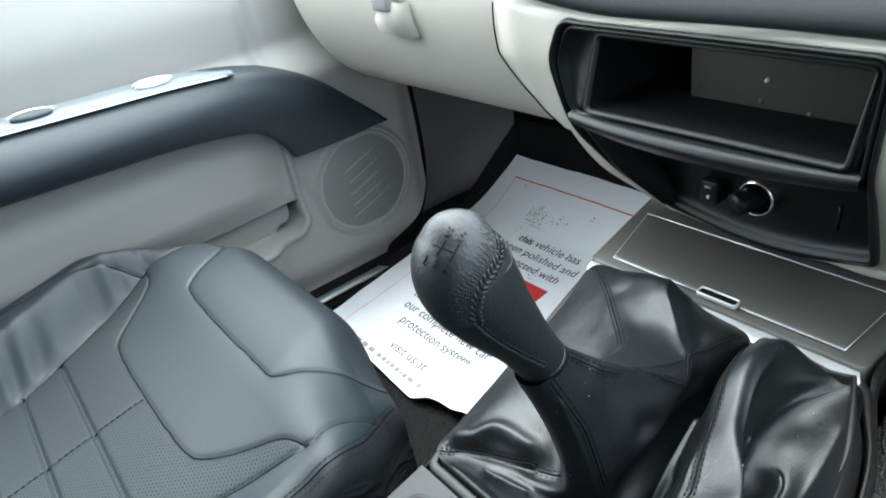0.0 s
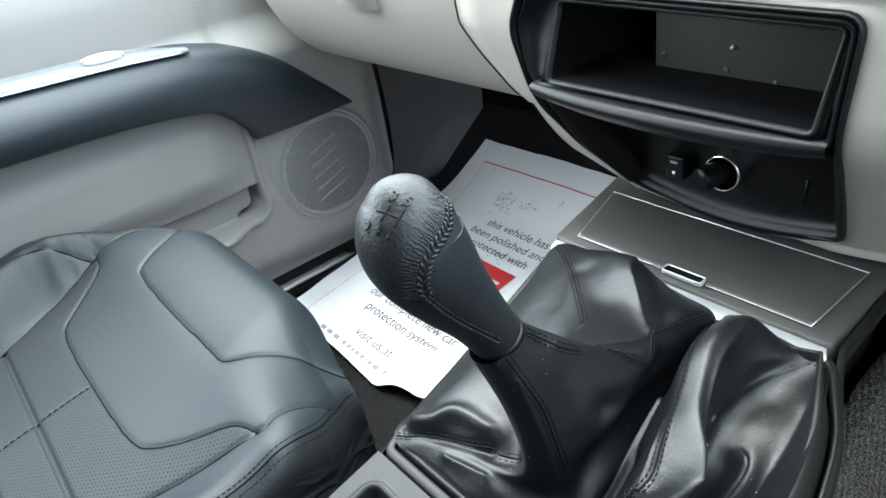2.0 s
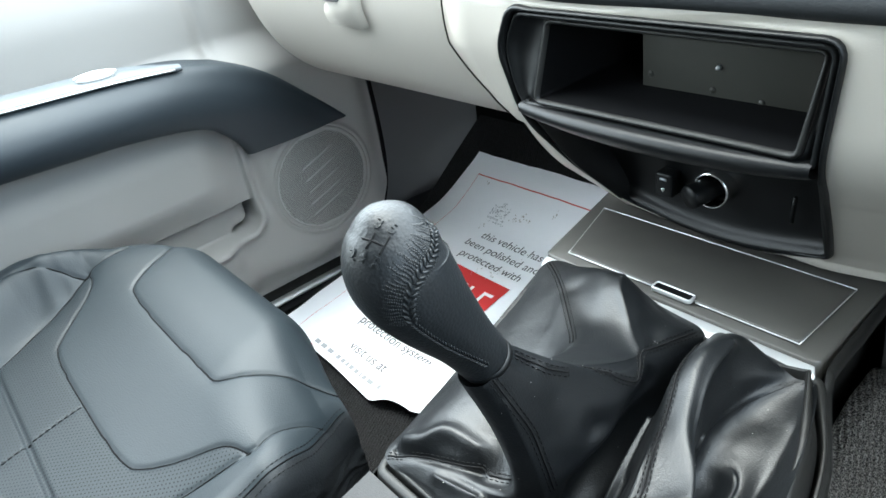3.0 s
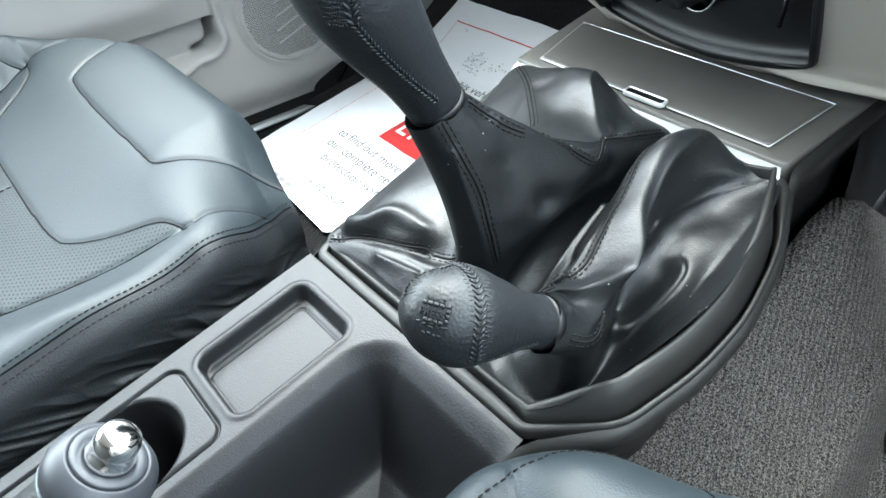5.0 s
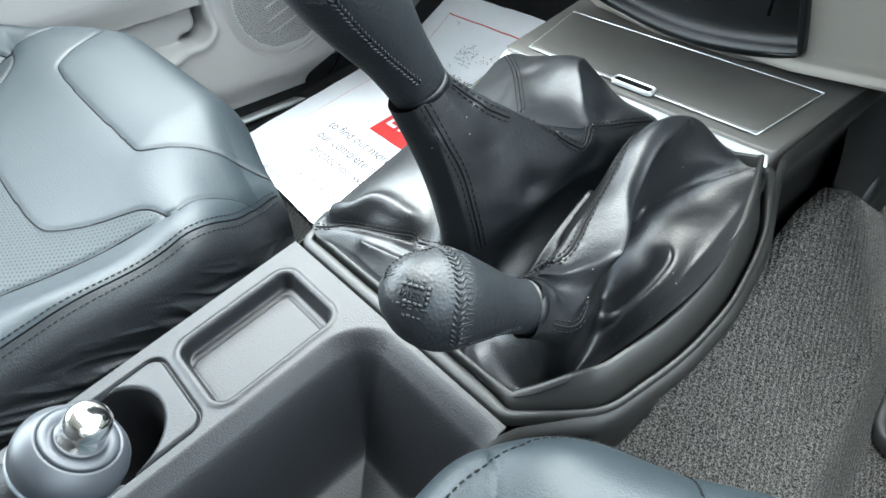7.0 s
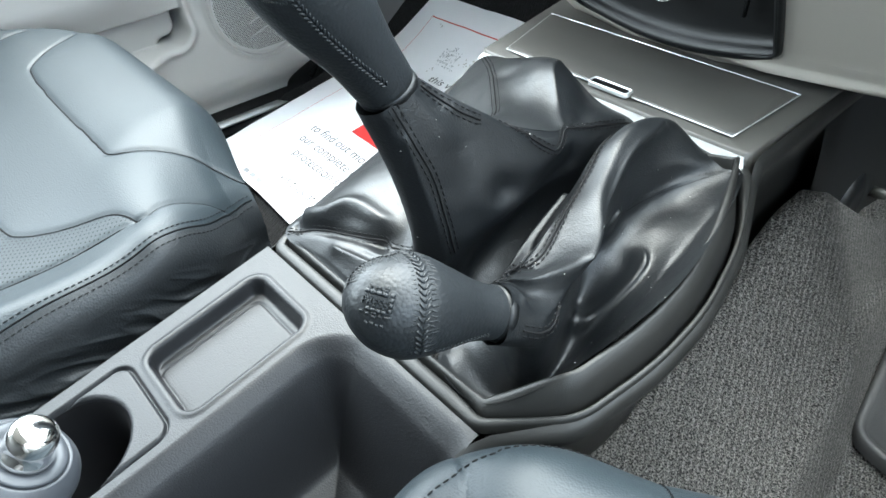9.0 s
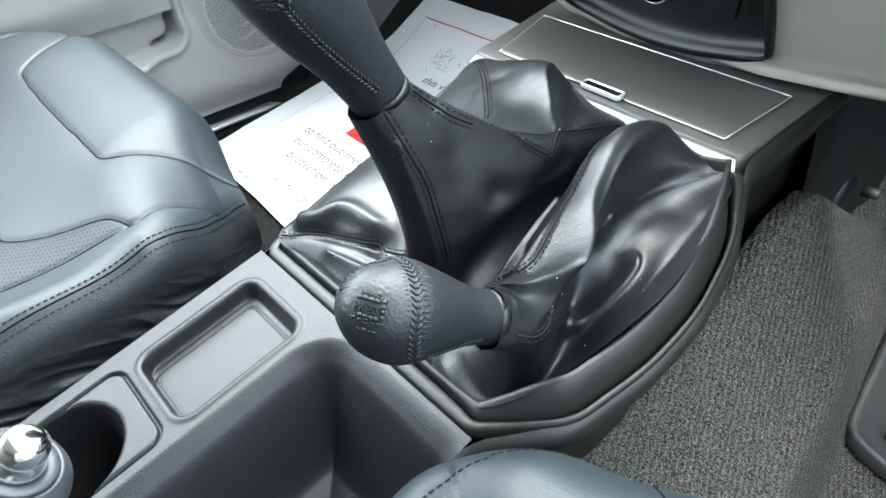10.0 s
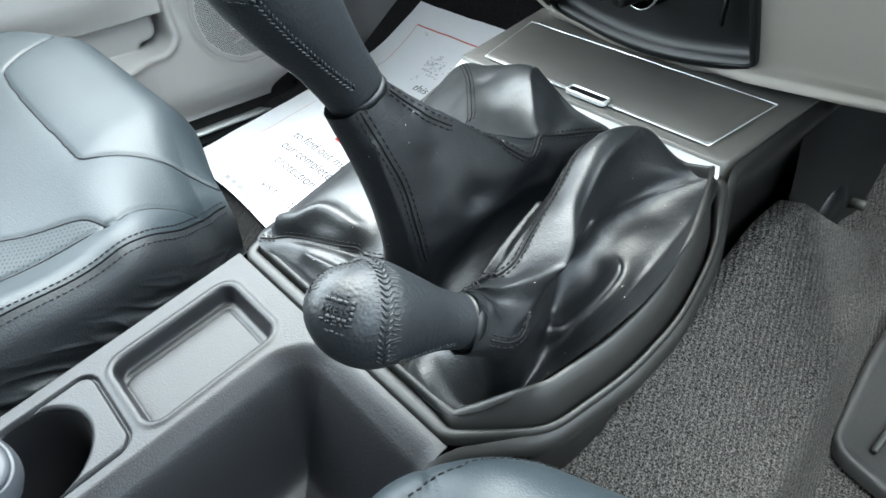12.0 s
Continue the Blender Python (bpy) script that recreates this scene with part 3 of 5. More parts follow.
folds1 = [
    # the hump over the rear seam, and the hollow behind it
    ((-0.070, -0.207, 0.358), (-0.054, -0.203, 0.364), (-0.040, -0.190, 0.370), (-0.012, -0.186, 0.370), 0.0065, (-0.001, -0.002, 0.0055), 0),
    ((-0.074, -0.214, 0.349), (-0.045, -0.207, 0.358), (-0.005, -0.195, 0.364), 0.0040, (0, 0.001, -0.003), 0),
    ((-0.030, -0.214, 0.352), (0.005, -0.208, 0.357), 0.0045, (0.0, -0.001, 0.006), 1),
    # the ridge from the peak and the edge of the facet beside it
    ((-0.019, -0.022, 0.419), (-0.008, -0.042, 0.425), (0.012, -0.062, 0.421), (0.036, -0.083, 0.4155), 0.0040, (0.001, -0.0005, 0.0035), 1),
    ((-0.045, -0.050, 0.412), (-0.010, -0.078, 0.416), 0.013, (0.0, 0.001, -0.004), 0),
    ((0.012, -0.030, 0.406), (0.030, -0.060, 0.411), 0.009, (-0.001, 0.001, -0.003), 0),
    # the seam edge and the pinched fold beneath the shelf
    ((0.038, -0.172, 0.462), (0.045, -0.140, 0.438), (0.053, -0.111, 0.417), 0.0045, (0.001, 0.0, 0.0025), 1),
    ((0.046, -0.150, 0.412), (0.052, -0.118, 0.404), (0.051, -0.090, 0.402), 0.010, (-0.006, 0.002, -0.004), 0),
    ((0.041, -0.202, 0.455), (0.046, -0.193, 0.410), (0.046, -0.188, 0.380), 0.0035, (0.0018, -0.001, 0.0), 1),
    ((0.044, -0.176, 0.440), (0.043, -0.174, 0.405), 0.010, (-0.002, 0.0008, 0.0), 0),
]
V1 = boot_mesh(ribs1, N1, X1, 0.0160, folds1)
boot1 = part("gear_boot", array_bmesh(V1), BOOT, gaiter)
tree1 = bvh_of(boot1)
in1 = vec(0.03, -0.175, 0.40)
sewn(tree1, [(0.0355, -0.2050, 0.4735), (0.0415, -0.1985, 0.4531), (0.0460, -0.1920, 0.4329), (0.0470, -0.1885, 0.4100), (0.0465, -0.1840, 0.3850)], gaiter, in1)
sewn(tree1, [(0.0310, -0.1865, 0.4755), (0.0380, -0.170, 0.460), (0.0455, -0.1390, 0.4375), (0.0530, -0.1110, 0.4180), (0.0470, -0.0950, 0.4160), (0.0400, -0.0830, 0.4155), (0.0415, -0.0560, 0.4080), (0.0430, -0.0250, 0.3975)], gaiter, vec(0, -0.1, 0.36))
sewn(tree1, [(-0.1020, -0.0170, 0.397), (-0.0780, -0.0340, 0.402), (-0.0500, -0.0580, 0.409), (0.0018, -0.1060, 0.4185)], gaiter, vec(0, -0.1, 0.35))
sewn(tree1, [(-0.0780, -0.2200, 0.346), (-0.0526, -0.2105, 0.3563), (-0.0200, -0.2000, 0.3622), (0.0140, -0.1880, 0.3670)], gaiter, vec(-0.02, -0.17, 0.34))

N2, X2 = vec(0.117, -0.219, 0.407), vec(-0.013, -0.044, 0.026)
ribs2 = [
    ((0.050, -0.018, 0.393), (0.055, -0.045, 0.402), (0.066, -0.085, 0.4125), (0.082, -0.125, 0.4045), (0.098, -0.176, 0.400)),
    ((0.076, -0.016, 0.396), (0.075, -0.030, 0.414), (0.0765, -0.068, 0.425), (0.092, -0.112, 0.4135), (0.119, -0.157, 0.407)),
    ((0.100, -0.016, 0.394), (0.097, -0.032, 0.399), (0.090, -0.062, 0.401), (0.096, -0.110, 0.394), (0.122, -0.176, 0.397)),
    ((0.120, -0.019, 0.394), (0.109, -0.030, 0.388), (0.096, -0.060, 0.383), (0.094, -0.115, 0.379), (0.127, -0.190, 0.395)),
]
ribs2 += [
    ((0.134, -0.045, 0.397), (0.124, -0.055, 0.385), (0.108, -0.080, 0.376), (0.099, -0.128, 0.360), (0.130, -0.192, 0.389)),
    ((0.1500, -0.111, 0.3900), (0.140, -0.112, 0.378), (0.123, -0.116, 0.360), (0.105, -0.146, 0.342), (0.129, -0.198, 0.382)),
    ((0.1492, -0.156, 0.3800), (0.140, -0.155, 0.364), (0.124, -0.155, 0.341), (0.112, -0.168, 0.330), (0.127, -0.202, 0.380)),
    ((0.133, -0.205, 0.358), (0.125, -0.199, 0.340), (0.116, -0.191, 0.326), (0.116, -0.187, 0.334), (0.124, -0.205, 0.381)),
    ((0.108, -0.225, 0.343), (0.104, -0.215, 0.330), (0.104, -0.205, 0.328), (0.110, -0.199, 0.342), (0.117, -0.208, 0.384)),
]
ribs2 += [
    ((0.075, -0.220, 0.343), (0.078, -0.212, 0.340), (0.084, -0.201, 0.344), (0.096, -0.194, 0.362), (0.107, -0.207, 0.391)),
    ((0.060, -0.190, 0.334), (0.066, -0.186, 0.344), (0.076, -0.181, 0.358), (0.089, -0.181, 0.379), (0.100, -0.200, 0.398)),
    ((0.055, -0.140, 0.342), (0.061, -0.142, 0.354), (0.070, -0.146, 0.374), (0.084, -0.156, 0.389), (0.097, -0.187, 0.401)),
    ((0.052, -0.070, 0.362), (0.056, -0.080, 0.378), (0.065, -0.101, 0.397), (0.081, -0.137, 0.399), (0.097, -0.180, 0.402)),
]
folds2 = [
    # the crest that ends in a sharp corner over the sleeve
    ((0.078, -0.045, 0.418), (0.083, -0.078, 0.416), (0.096, -0.110, 0.407), (0.107, -0.134, 0.406), (0.119, -0.157, 0.405), 0.0036, (0.0036, -0.0012, 0.0030), 1),
    ((0.119, -0.160, 0.402), (0.127, -0.182, 0.399), (0.130, -0.200, 0.400), 0.0040, (0.0012, 0.0, 0.0014), 1),
    ((0.106, -0.178, 0.404), (0.116, -0.196, 0.410), 0.008, (0.0, 0.0, -0.0030), 0),
    ((0.112, -0.206, 0.416), (0.124, -0.205, 0.412), 0.0035, (0.0, 0.0, 0.0025), 0),
    ((0.106, -0.060, 0.394), (0.100, -0.085, 0.389), 0.012, (0.0, 0.0, -0.003), 0),
    # the hooked roll round the deep hollow
    ((0.096, -0.104, 0.380), (0.103, -0.100, 0.382), (0.112, -0.107, 0.371), (0.113, -0.122, 0.357), (0.106, -0.140, 0.338), 0.0048, (0.004, 0.001, 0.006), 0),
    ((0.100, -0.118, 0.372), (0.103, -0.130, 0.352), 0.0085, (-0.006, -0.001, -0.006), 0),
    ((0.134, -0.060, 0.390), (0.138, -0.110, 0.374), (0.132, -0.150, 0.356), 0.0080, (-0.003, 0.0, -0.005), 0),
    # seam ridge along the far panel
    ((0.119, -0.019, 0.393), (0.100, -0.048, 0.386), (0.090, -0.085, 0.382), 0.0035, (0.0006, 0.0, 0.0022), 1),
    # the roll that lies in the valley between the two levers
    ((0.062, -0.195, 0.358), (0.066, -0.170, 0.368), (0.064, -0.140, 0.378), (0.060, -0.110, 0.386), 0.0048, (-0.002, 0.0, 0.007), 0),
    ((0.075, -0.185, 0.366), (0.076, -0.150, 0.382), 0.0050, (0.0, 0.0, -0.004), 0),
    ((0.072, -0.066, 0.418), (0.086, -0.122, 0.403), (0.100, -0.160, 0.398), 0.0035, (0.0, 0.0, 0.0012), 1),
]
V2 = boot_mesh(ribs2, N2, X2, 0.0140, folds2)
boot2 = part("transfer_boot", array_bmesh(V2), BOOT, gaiter)
tree2 = bvh_of(boot2)
in2 = vec(0.105, -0.14, 0.38)
sewn(tree2, [(0.0560, -0.0440, 0.4030), (0.0660, -0.0720, 0.4130), (0.0730, -0.0940, 0.4120), (0.0830, -0.1240, 0.4060), (0.0920, -0.1470, 0.4000), (0.0985, -0.1640, 0.3990), (0.0990, -0.1850, 0.4030), (0.1060, -0.2080, 0.4150)], gaiter, in2)
sewn(tree2, [(0.0900, -0.0870, 0.3830), (0.0950, -0.0650, 0.3840), (0.1030, -0.0410, 0.3865), (0.1170, -0.0210, 0.3930)], gaiter, in2)
sewn(tree2, [(0.1300, -0.2140, 0.4030), (0.1330, -0.2050, 0.3970), (0.1330, -0.1950, 0.3940), (0.1290, -0.1830, 0.3950)], gaiter, in2)
rnd = random.Random(11)
specks = []
for me in (boot1.data, boot2.data):
    for _ in range(55):
        v = me.vertices[rnd.randrange(len(me.vertices))].co
        if v.x > -0.03:
            specks.append((v + vec(0, 0, 0.0002), v + vec(rnd.uniform(-0.0006, 0.0006), rnd.uniform(-0.0006, 0.0006), 0.0003)))
tagged(part("dust_specks", capsules(specks, 0.00017), GRIT, gaiter, "pale dust specks on the leather"), kind="stuff")
settle(gaiter)


def knob_points(spine, radii, nl, ns, squash=1.0, dome=0.0):
    """Loops of a turned grip along a bent spine; dome: the share of its length that is rounded off at the end."""
    line = spline(spine, 200)
    rr = spline([(i / (len(radii) - 1), r, 0) for i, r in enumerate(radii)], 200)
    fr = frames_along(line)
    loops = []
    for m in range(nl):
        s = m / (nl - 1)
        if dome:
            s = 1 - (1 - s) ** 1.6
        k = min(199, int(round(s * 199)))
        f = s * 199
        k0 = min(198, int(f))
        p = line[k0].lerp(line[k0 + 1], f - k0)
        r = rr[k0].y + (rr[k0 + 1].y - rr[k0].y) * (f - k0)
        if dome and s > 1 - dome:
            r *= math.sqrt(max(0.0, 1 - ((s - 1 + dome) / dome) ** 2))
        t, a, b = fr[k]
        r = max(r, 0.0001)
        loops.append([p + a * (r * math.cos(2 * math.pi * c / ns)) + b * (r * squash * math.sin(2 * math.pi * c / ns)) for c in range(ns)])
    return loops


gear_lever = thing("gear_lever", "tall black leather gear knob with embossed shift pattern", "gear knob", (0.021, -0.199, 0.47))
SPINE = [(0.0215, -0.198, 0.477), (0.0185, -0.210, 0.500), (0.0135, -0.2235, 0.526), (0.0085, -0.231, 0.548), (0.0068, -0.2275, 0.566), (0.0068, -0.2225, 0.5785)]
RADII1 = [0.0150, 0.0168, 0.0212, 0.0254, 0.0268, 0.0272]
knob_loops = knob_points(SPINE, RADII1, 90, 90, 1.0, 0.34)
knob = part("knob", loft(knob_loops, True, True, True), KNOB, gear_lever)


def braid(tree, points, inside, parent, width, pitch, r):
    """A plaited seam: slanted threads that meet along its middle."""
    total = sum((Vector(b) - Vector(a)).length for a, b in zip(points, points[1:]))
    n = int(total / pitch)
    pairs = snap(tree, points, n + 1, inside, r * 0.4)
    left, right = beside(pairs, -width), beside(pairs, width)
    segs = []
    for i in range(n):
        segs.append((left[i], pairs[i + 1][0]))
        segs.append((right[i], pairs[i + 1][0]))
    tagged(part("braided_seam", capsules(segs, r), KNOB, parent, "braided leather seam"), kind="stuff")
    return pairs


def gathers(tree, points, inside, parent, d0, d1, count, r, seed):
    """Fine pleats that run off a seam, each laid on the surface."""
    rnd = random.Random(seed)
    pairs = snap(tree, points, count, inside, 0)
    segs = []
    for i, (p, nrm) in enumerate(pairs):
        t = (pairs[min(i + 1, count - 1)][0] - pairs[max(i - 1, 0)][0]).normalized()
        across = t.cross(nrm).normalized()
        stop = d0 + (d1 - d0) * rnd.uniform(0.5, 1.0)
        lean, phase = rnd.uniform(-0.10, 0.10), rnd.uniform(0, 6.3)
        prev = None
        for k in range(11):
            d = d0 + (stop - d0) * k / 10
            q = p + across * d + t * (lean * (d - d0) + 0.00028 * math.sin(phase + d * 900))
            at, out, _, _ = tree.find_nearest(q)
            if out.dot(at - Vector(inside)) < 0:
                out = -out
            at = at - out * r * (0.35 + 0.6 * (k / 10) ** 2)
            if prev is not None:
                segs.append((prev, at))
            prev = at
    tagged(part("pleat", capsules(segs, r), KNOB, parent), kind="stuff")


def emboss(tree, origin, u_dir, v_dir, shapes, parent, name, r=0.0005):
    """Raised strokes on a surface; shapes in millimetres along u and v from the origin."""
    o, u, v = Vector(origin), Vector(u_dir).normalized(), Vector(v_dir).normalized()
    segs = []
    for x0, y0, x1, y1 in shapes:
        last = None
        for k in range(5):
            f = k / 4
            q, _, _, _ = tree.find_nearest(o + u * ((x0 + (x1 - x0) * f) / 1000) + v * ((y0 + (y1 - y0) * f) / 1000))
            if last is not None:
                segs.append((last, q))
            last = q
    tagged(part(name, capsules(segs, r), KNOB, parent), kind="stuff")


tree_k = bvh_of(knob)
in_k = vec(0.012, -0.226, 0.54)
UPPER = [(0.0235, -0.2085, 0.5735), (0.0290, -0.2150, 0.5670), (0.0310, -0.2225, 0.5610), (0.0335, -0.2323, 0.5569), (0.0330, -0.2398, 0.5508), (0.0310, -0.2436, 0.5402), (0.0300, -0.2421, 0.5316)]
LOWER = [(0.0300, -0.2421, 0.5316), (0.0316, -0.2332, 0.5176), (0.0331, -0.2202, 0.5004), (0.0354, -0.2069, 0.4849)]
braid(tree_k, UPPER, in_k, gear_lever, 0.0030, 0.0030, 0.00085)
braid(tree_k, LOWER, in_k, gear_lever, 0.0018, 0.0022, 0.0006)
gathers(tree_k, UPPER, in_k, gear_lever, 0.0030, 0.0175, 44, 0.00080, 3)
gathers(tree_k, UPPER, in_k, gear_lever, -0.0030, -0.0050, 36, 0.0005, 4)
GATE = [((0.0105, -0.2468, 0.5720), (0.0158, -0.2452, 0.5715), (0.0212, -0.2432, 0.5698)), ((0.0153, -0.2424, 0.5743), (0.0156, -0.2455, 0.5718), (0.0150, -0.2488, 0.5690)), ((0.0211, -0.2388, 0.5725), (0.0216, -0.2425, 0.5702), (0.0216, -0.2464, 0.5669))]
for line in GATE:
    pairs = snap(tree_k, line, 10, in_k, 0.0001)
    part("embossed_shift_gate", tube([p for p, _ in pairs], 0.00055, 6), THREAD, gear_lever)


def embossed_word(word, size, tree, origin, u_dir, v_dir, parent, inside, label):
    """Characters pressed into the leather."""
    cu = bpy.data.curves.new("word", "FONT")
    cu.body, cu.size, cu.align_x, cu.align_y = word, size, "CENTER", "CENTER"
    cu.extrude = 0.0005
    cu.offset = 0.00012
    tmp = bpy.data.objects.new("word", cu)
    scene.collection.objects.link(tmp)
    bpy.context.view_layer.update()
    me = bpy.data.meshes.new_from_object(tmp.evaluated_get(bpy.context.evaluated_depsgraph_get()))
    bpy.data.objects.remove(tmp)
    bpy.data.curves.remove(cu)
    o, u, v = Vector(origin), Vector(u_dir).normalized(), Vector(v_dir).normalized()
    for w in me.vertices:
        q, nrm, _, _ = tree.find_nearest(o + u * w.co.x + v * w.co.y)
        if nrm.dot(q - Vector(inside)) < 0:
            nrm = -nrm
        w.co = q + nrm * (0.0004 + w.co.z)
    me.materials.clear()
    me.materials.append(KNOB)
    ob = new("embossed_word", me)
    ob.parent = parent
    ob["label"] = label


for digit, at in (("3", (0.0145, -0.2391, 0.5768)), ("5", (0.0202, -0.2358, 0.5745)), ("2", (0.0091, -0.2526, 0.5656)), ("4", (0.0148, -0.2513, 0.5658)), ("R", (0.0215, -0.2489, 0.5637))):
    embossed_word(digit, 0.0078, tree_k, at, (0.0110, 0.0036, -0.0022), (0.0, 0.0085, 0.0080), gear_lever, in_k, "gear mark pressed into the leather")
part("collar", tube([vec(0.0220, -0.1965, 0.473), vec(0.0217, -0.1972, 0.4755), vec(0.0215, -0.198, 0.478)], [0.0150, 0.0156, 0.0148], 40), BLACK, gear_lever)
settle(gear_lever)

transfer_lever = thing("transfer_lever", "round black leather transfer lever knob with embossed letters", "gear knob", (0.117, -0.219, 0.40))
SPINE2 = [(0.1165, -0.2175, 0.4065), (0.113, -0.231, 0.4145), (0.1085, -0.246, 0.423), (0.1035, -0.2605, 0.431), (0.099, -0.272, 0.4375), (0.0968, -0.279, 0.4412)]
RADII2 = [0.0120, 0.0135, 0.0178, 0.0218, 0.0222, 0.0222]
ball_loops = knob_points(SPINE2, RADII2, 70, 72, 1.0, 0.40)
ball = part("knob", loft(ball_loops, True, True, True), KNOB, transfer_lever)
tree_b = bvh_of(ball)
in_b = vec(0.104, -0.259, 0.430)
HOLES = [(0.0965, -0.2520, 0.4486), (0.0965, -0.2567, 0.4501), (0.0932, -0.2600, 0.4488), (0.0908, -0.2650, 0.4470), (0.0905, -0.2706, 0.4455), (0.0932, -0.2750, 0.4449)]
pierced = []
RING = [(0.0905, -0.2500, 0.4440), (0.0995, -0.2497, 0.4491), (0.1081, -0.2513, 0.4500), (0.1155, -0.2547, 0.4481), (0.1215, -0.2590, 0.4432), (0.1248, -0.2643, 0.4343), (0.1236, -0.2658, 0.4218)]
braid(tree_b, RING, in_b, transfer_lever, 0.0024, 0.0026, 0.00065)
gathers(tree_b, RING, in_b, transfer_lever, -0.0026, -0.0090, 30, 0.0006, 5)
gathers(tree_b, HOLES, in_b, transfer_lever, 0.001, 0.0095, 20, 0.0006, 7)
gathers(tree_b, HOLES, in_b, transfer_lever, -0.001, -0.0095, 20, 0.0006, 8)
for p, out in snap(tree_b, HOLES, 15, in_b, 0.0002):
    pierced.append((p - out * 0.0004, p + out * 0.0004))
tagged(part("stitch_hole", capsules(pierced, 0.0007), VOID, transfer_lever), kind="stuff")
gathers(tree_b, RING, in_b, transfer_lever, 0.003, 0.0055, 30, 0.00035, 6)
braid(tree_b, [(0.1242, -0.2586, 0.4180), (0.1255, -0.2450, 0.4135), (0.1261, -0.2303, 0.4089)], in_b, transfer_lever, 0.0010, 0.0018, 0.00045)
FACE = ((0.1097, -0.2741, 0.4454), (0.896, 0.441, -0.053), (-0.257, 0.612, 0.748))
emboss(tree_b, *FACE, [(-5.6, 3.7, 4.6, 3.9), (6.3, 5.6, 6.8, -3.0), (-3.2, -2.8, 5.4, -2.9)], transfer_lever, "embossed_bar", 0.0010)
emboss(tree_b, *FACE, [(-4, 6.6, -2.6, 5.4), (-1.4, 6.4, -0.4, 5.4), (0.8, 6.4, 1.8, 5.4), (2.8, 6.6, 4.2, 6.6), (2.8, 5.4, 4.2, 5.4), (-6, -4.8, -4.2, -4.4), (-3, -5.2, -1.4, -4.6), (-0.4, -4.2, 1.6, -4.2), (-0.4, -5.6, 1.6, -5.6), (2.6, -4.6, 4, -5.4), (5, -4.8, 8, -4.4), (-3, -8.8, -1.6, -9.4), (-0.6, -8.6, 1, -8.6), (2, -9, 3.2, -9), (4, -8.8, 5.4, -8.8)], transfer_lever, "embossed_mark", 0.0006)
embossed_word("PRESS", 0.0044, tree_b, *FACE, transfer_lever, in_b, "the word PRESS pressed into the leather")
part("collar", tube([vec(0.1175, -0.2145, 0.4045), vec(0.1168, -0.2165, 0.4058), vec(0.1160, -0.2195, 0.4075)], [0.0120, 0.0132, 0.0124], 36), BLACK, transfer_lever)
settle(transfer_lever)

# ---- handbrake ----
handbrake = thing("handbrake_lever", "grey handbrake grip with a chrome release button", "handbrake", (0.08, -0.5, 0.33))
HA = vec(0.25, 0.55, 0.80).normalized()
HT = vec(0.0862, -0.3895, 0.4475)
HB = [HT - HA * 0.0235, HT - HA * 0.0240, HT - HA * 0.0255, HT - HA * 0.032, HT - HA * 0.055 + vec(-0.004, -0.012, 0), HT + vec(-0.035, -0.100, -0.085), HT + vec(-0.038, -0.16, -0.13)]


def turned(profile, seg=56):
    """A body turned about the lever's axis: pairs of height over the tip and radius."""
    return loft([ring_about(HT + HA * h, HA, r, seg, HT + vec(1, 0, 0)) for h, r in profile], True, True, True)


part("grip", loft(knob_points(HB, [0.0160, 0.0174, 0.0180, 0.0182, 0.0182, 0.0180, 0.018], 120, 48), True, True, True), DECK, handbrake, "soft grey plastic grip")
part("seam_ring", turned([(-0.0236, 0.0160), (-0.0236, 0.0184), (-0.0230, 0.0188), (-0.0220, 0.0186), (-0.0218, 0.0160)]), SILVER, handbrake, "pale seam ring of the grip")
cap = part("end_cap", turned([(-0.0222, 0.0158), (-0.0218, 0.0181), (-0.0205, 0.0187), (-0.0165, 0.0188), (-0.0135, 0.0181), (-0.0108, 0.0160), (-0.0092, 0.0143), (-0.0088, 0.0137), (-0.0094, 0.0132), (-0.0098, 0.0100)]), CAPGREY, handbrake, "satin grey end cap")
part("split_line", tube([HT + HA * h + vec(-0.66, 0.69, -0.27).normalized() * r for h, r in ((-0.0216, 0.0184), (-0.0185, 0.0190), (-0.0135, 0.0183), (-0.0108, 0.0162), (-0.0090, 0.0142))], 0.00035, 6), VOID, cap)
part("cap_ring", turned([(-0.0100, 0.0129), (-0.0086, 0.0128), (-0.0081, 0.0123), (-0.0081, 0.0094), (-0.0088, 0.0088)]), CAPGREY, cap)
part("release_button", turned([(-0.0092, 0.0086), (-0.0066, 0.0083), (-0.0058, 0.0078), (-0.0026, 0.0077), (0.0006, 0.0075), (0.0022, 0.0070), (0.0033, 0.0062), (0.0040, 0.0052), (0.0043, 0.0042), (0.0045, 0.0030), (0.0046, 0.0012)]), CHROME, handbrake, "polished chrome release button")
settle(handbrake)

# ---- seats ----


def polyline_distance(X, Y, pts):
    best = np.full(X.shape, 9.0)
    for (x0, y0), (x1, y1) in zip(pts, pts[1:]):
        dx, dy = x1 - x0, y1 - y0
        t = np.clip(((X - x0) * dx + (Y - y0) * dy) / (dx * dx + dy * dy), 0, 1)
        best = np.minimum(best, np.hypot(X - x0 - t * dx, Y - y0 - t * dy))
    return best


def curve2(pts, n=24):
    return [(p.x, p.y) for p in spline([(x, y, 0) for x, y in pts], n)]


def side_of(X, Y, pts):
    """Whether points lie behind (rearwards of) a line that runs across the seat."""
    xs = np.array([p[0] for p in pts])
    ys = np.array([p[1] for p in pts])
    o = np.argsort(xs)
    return Y < np.interp(X, xs[o], ys[o])


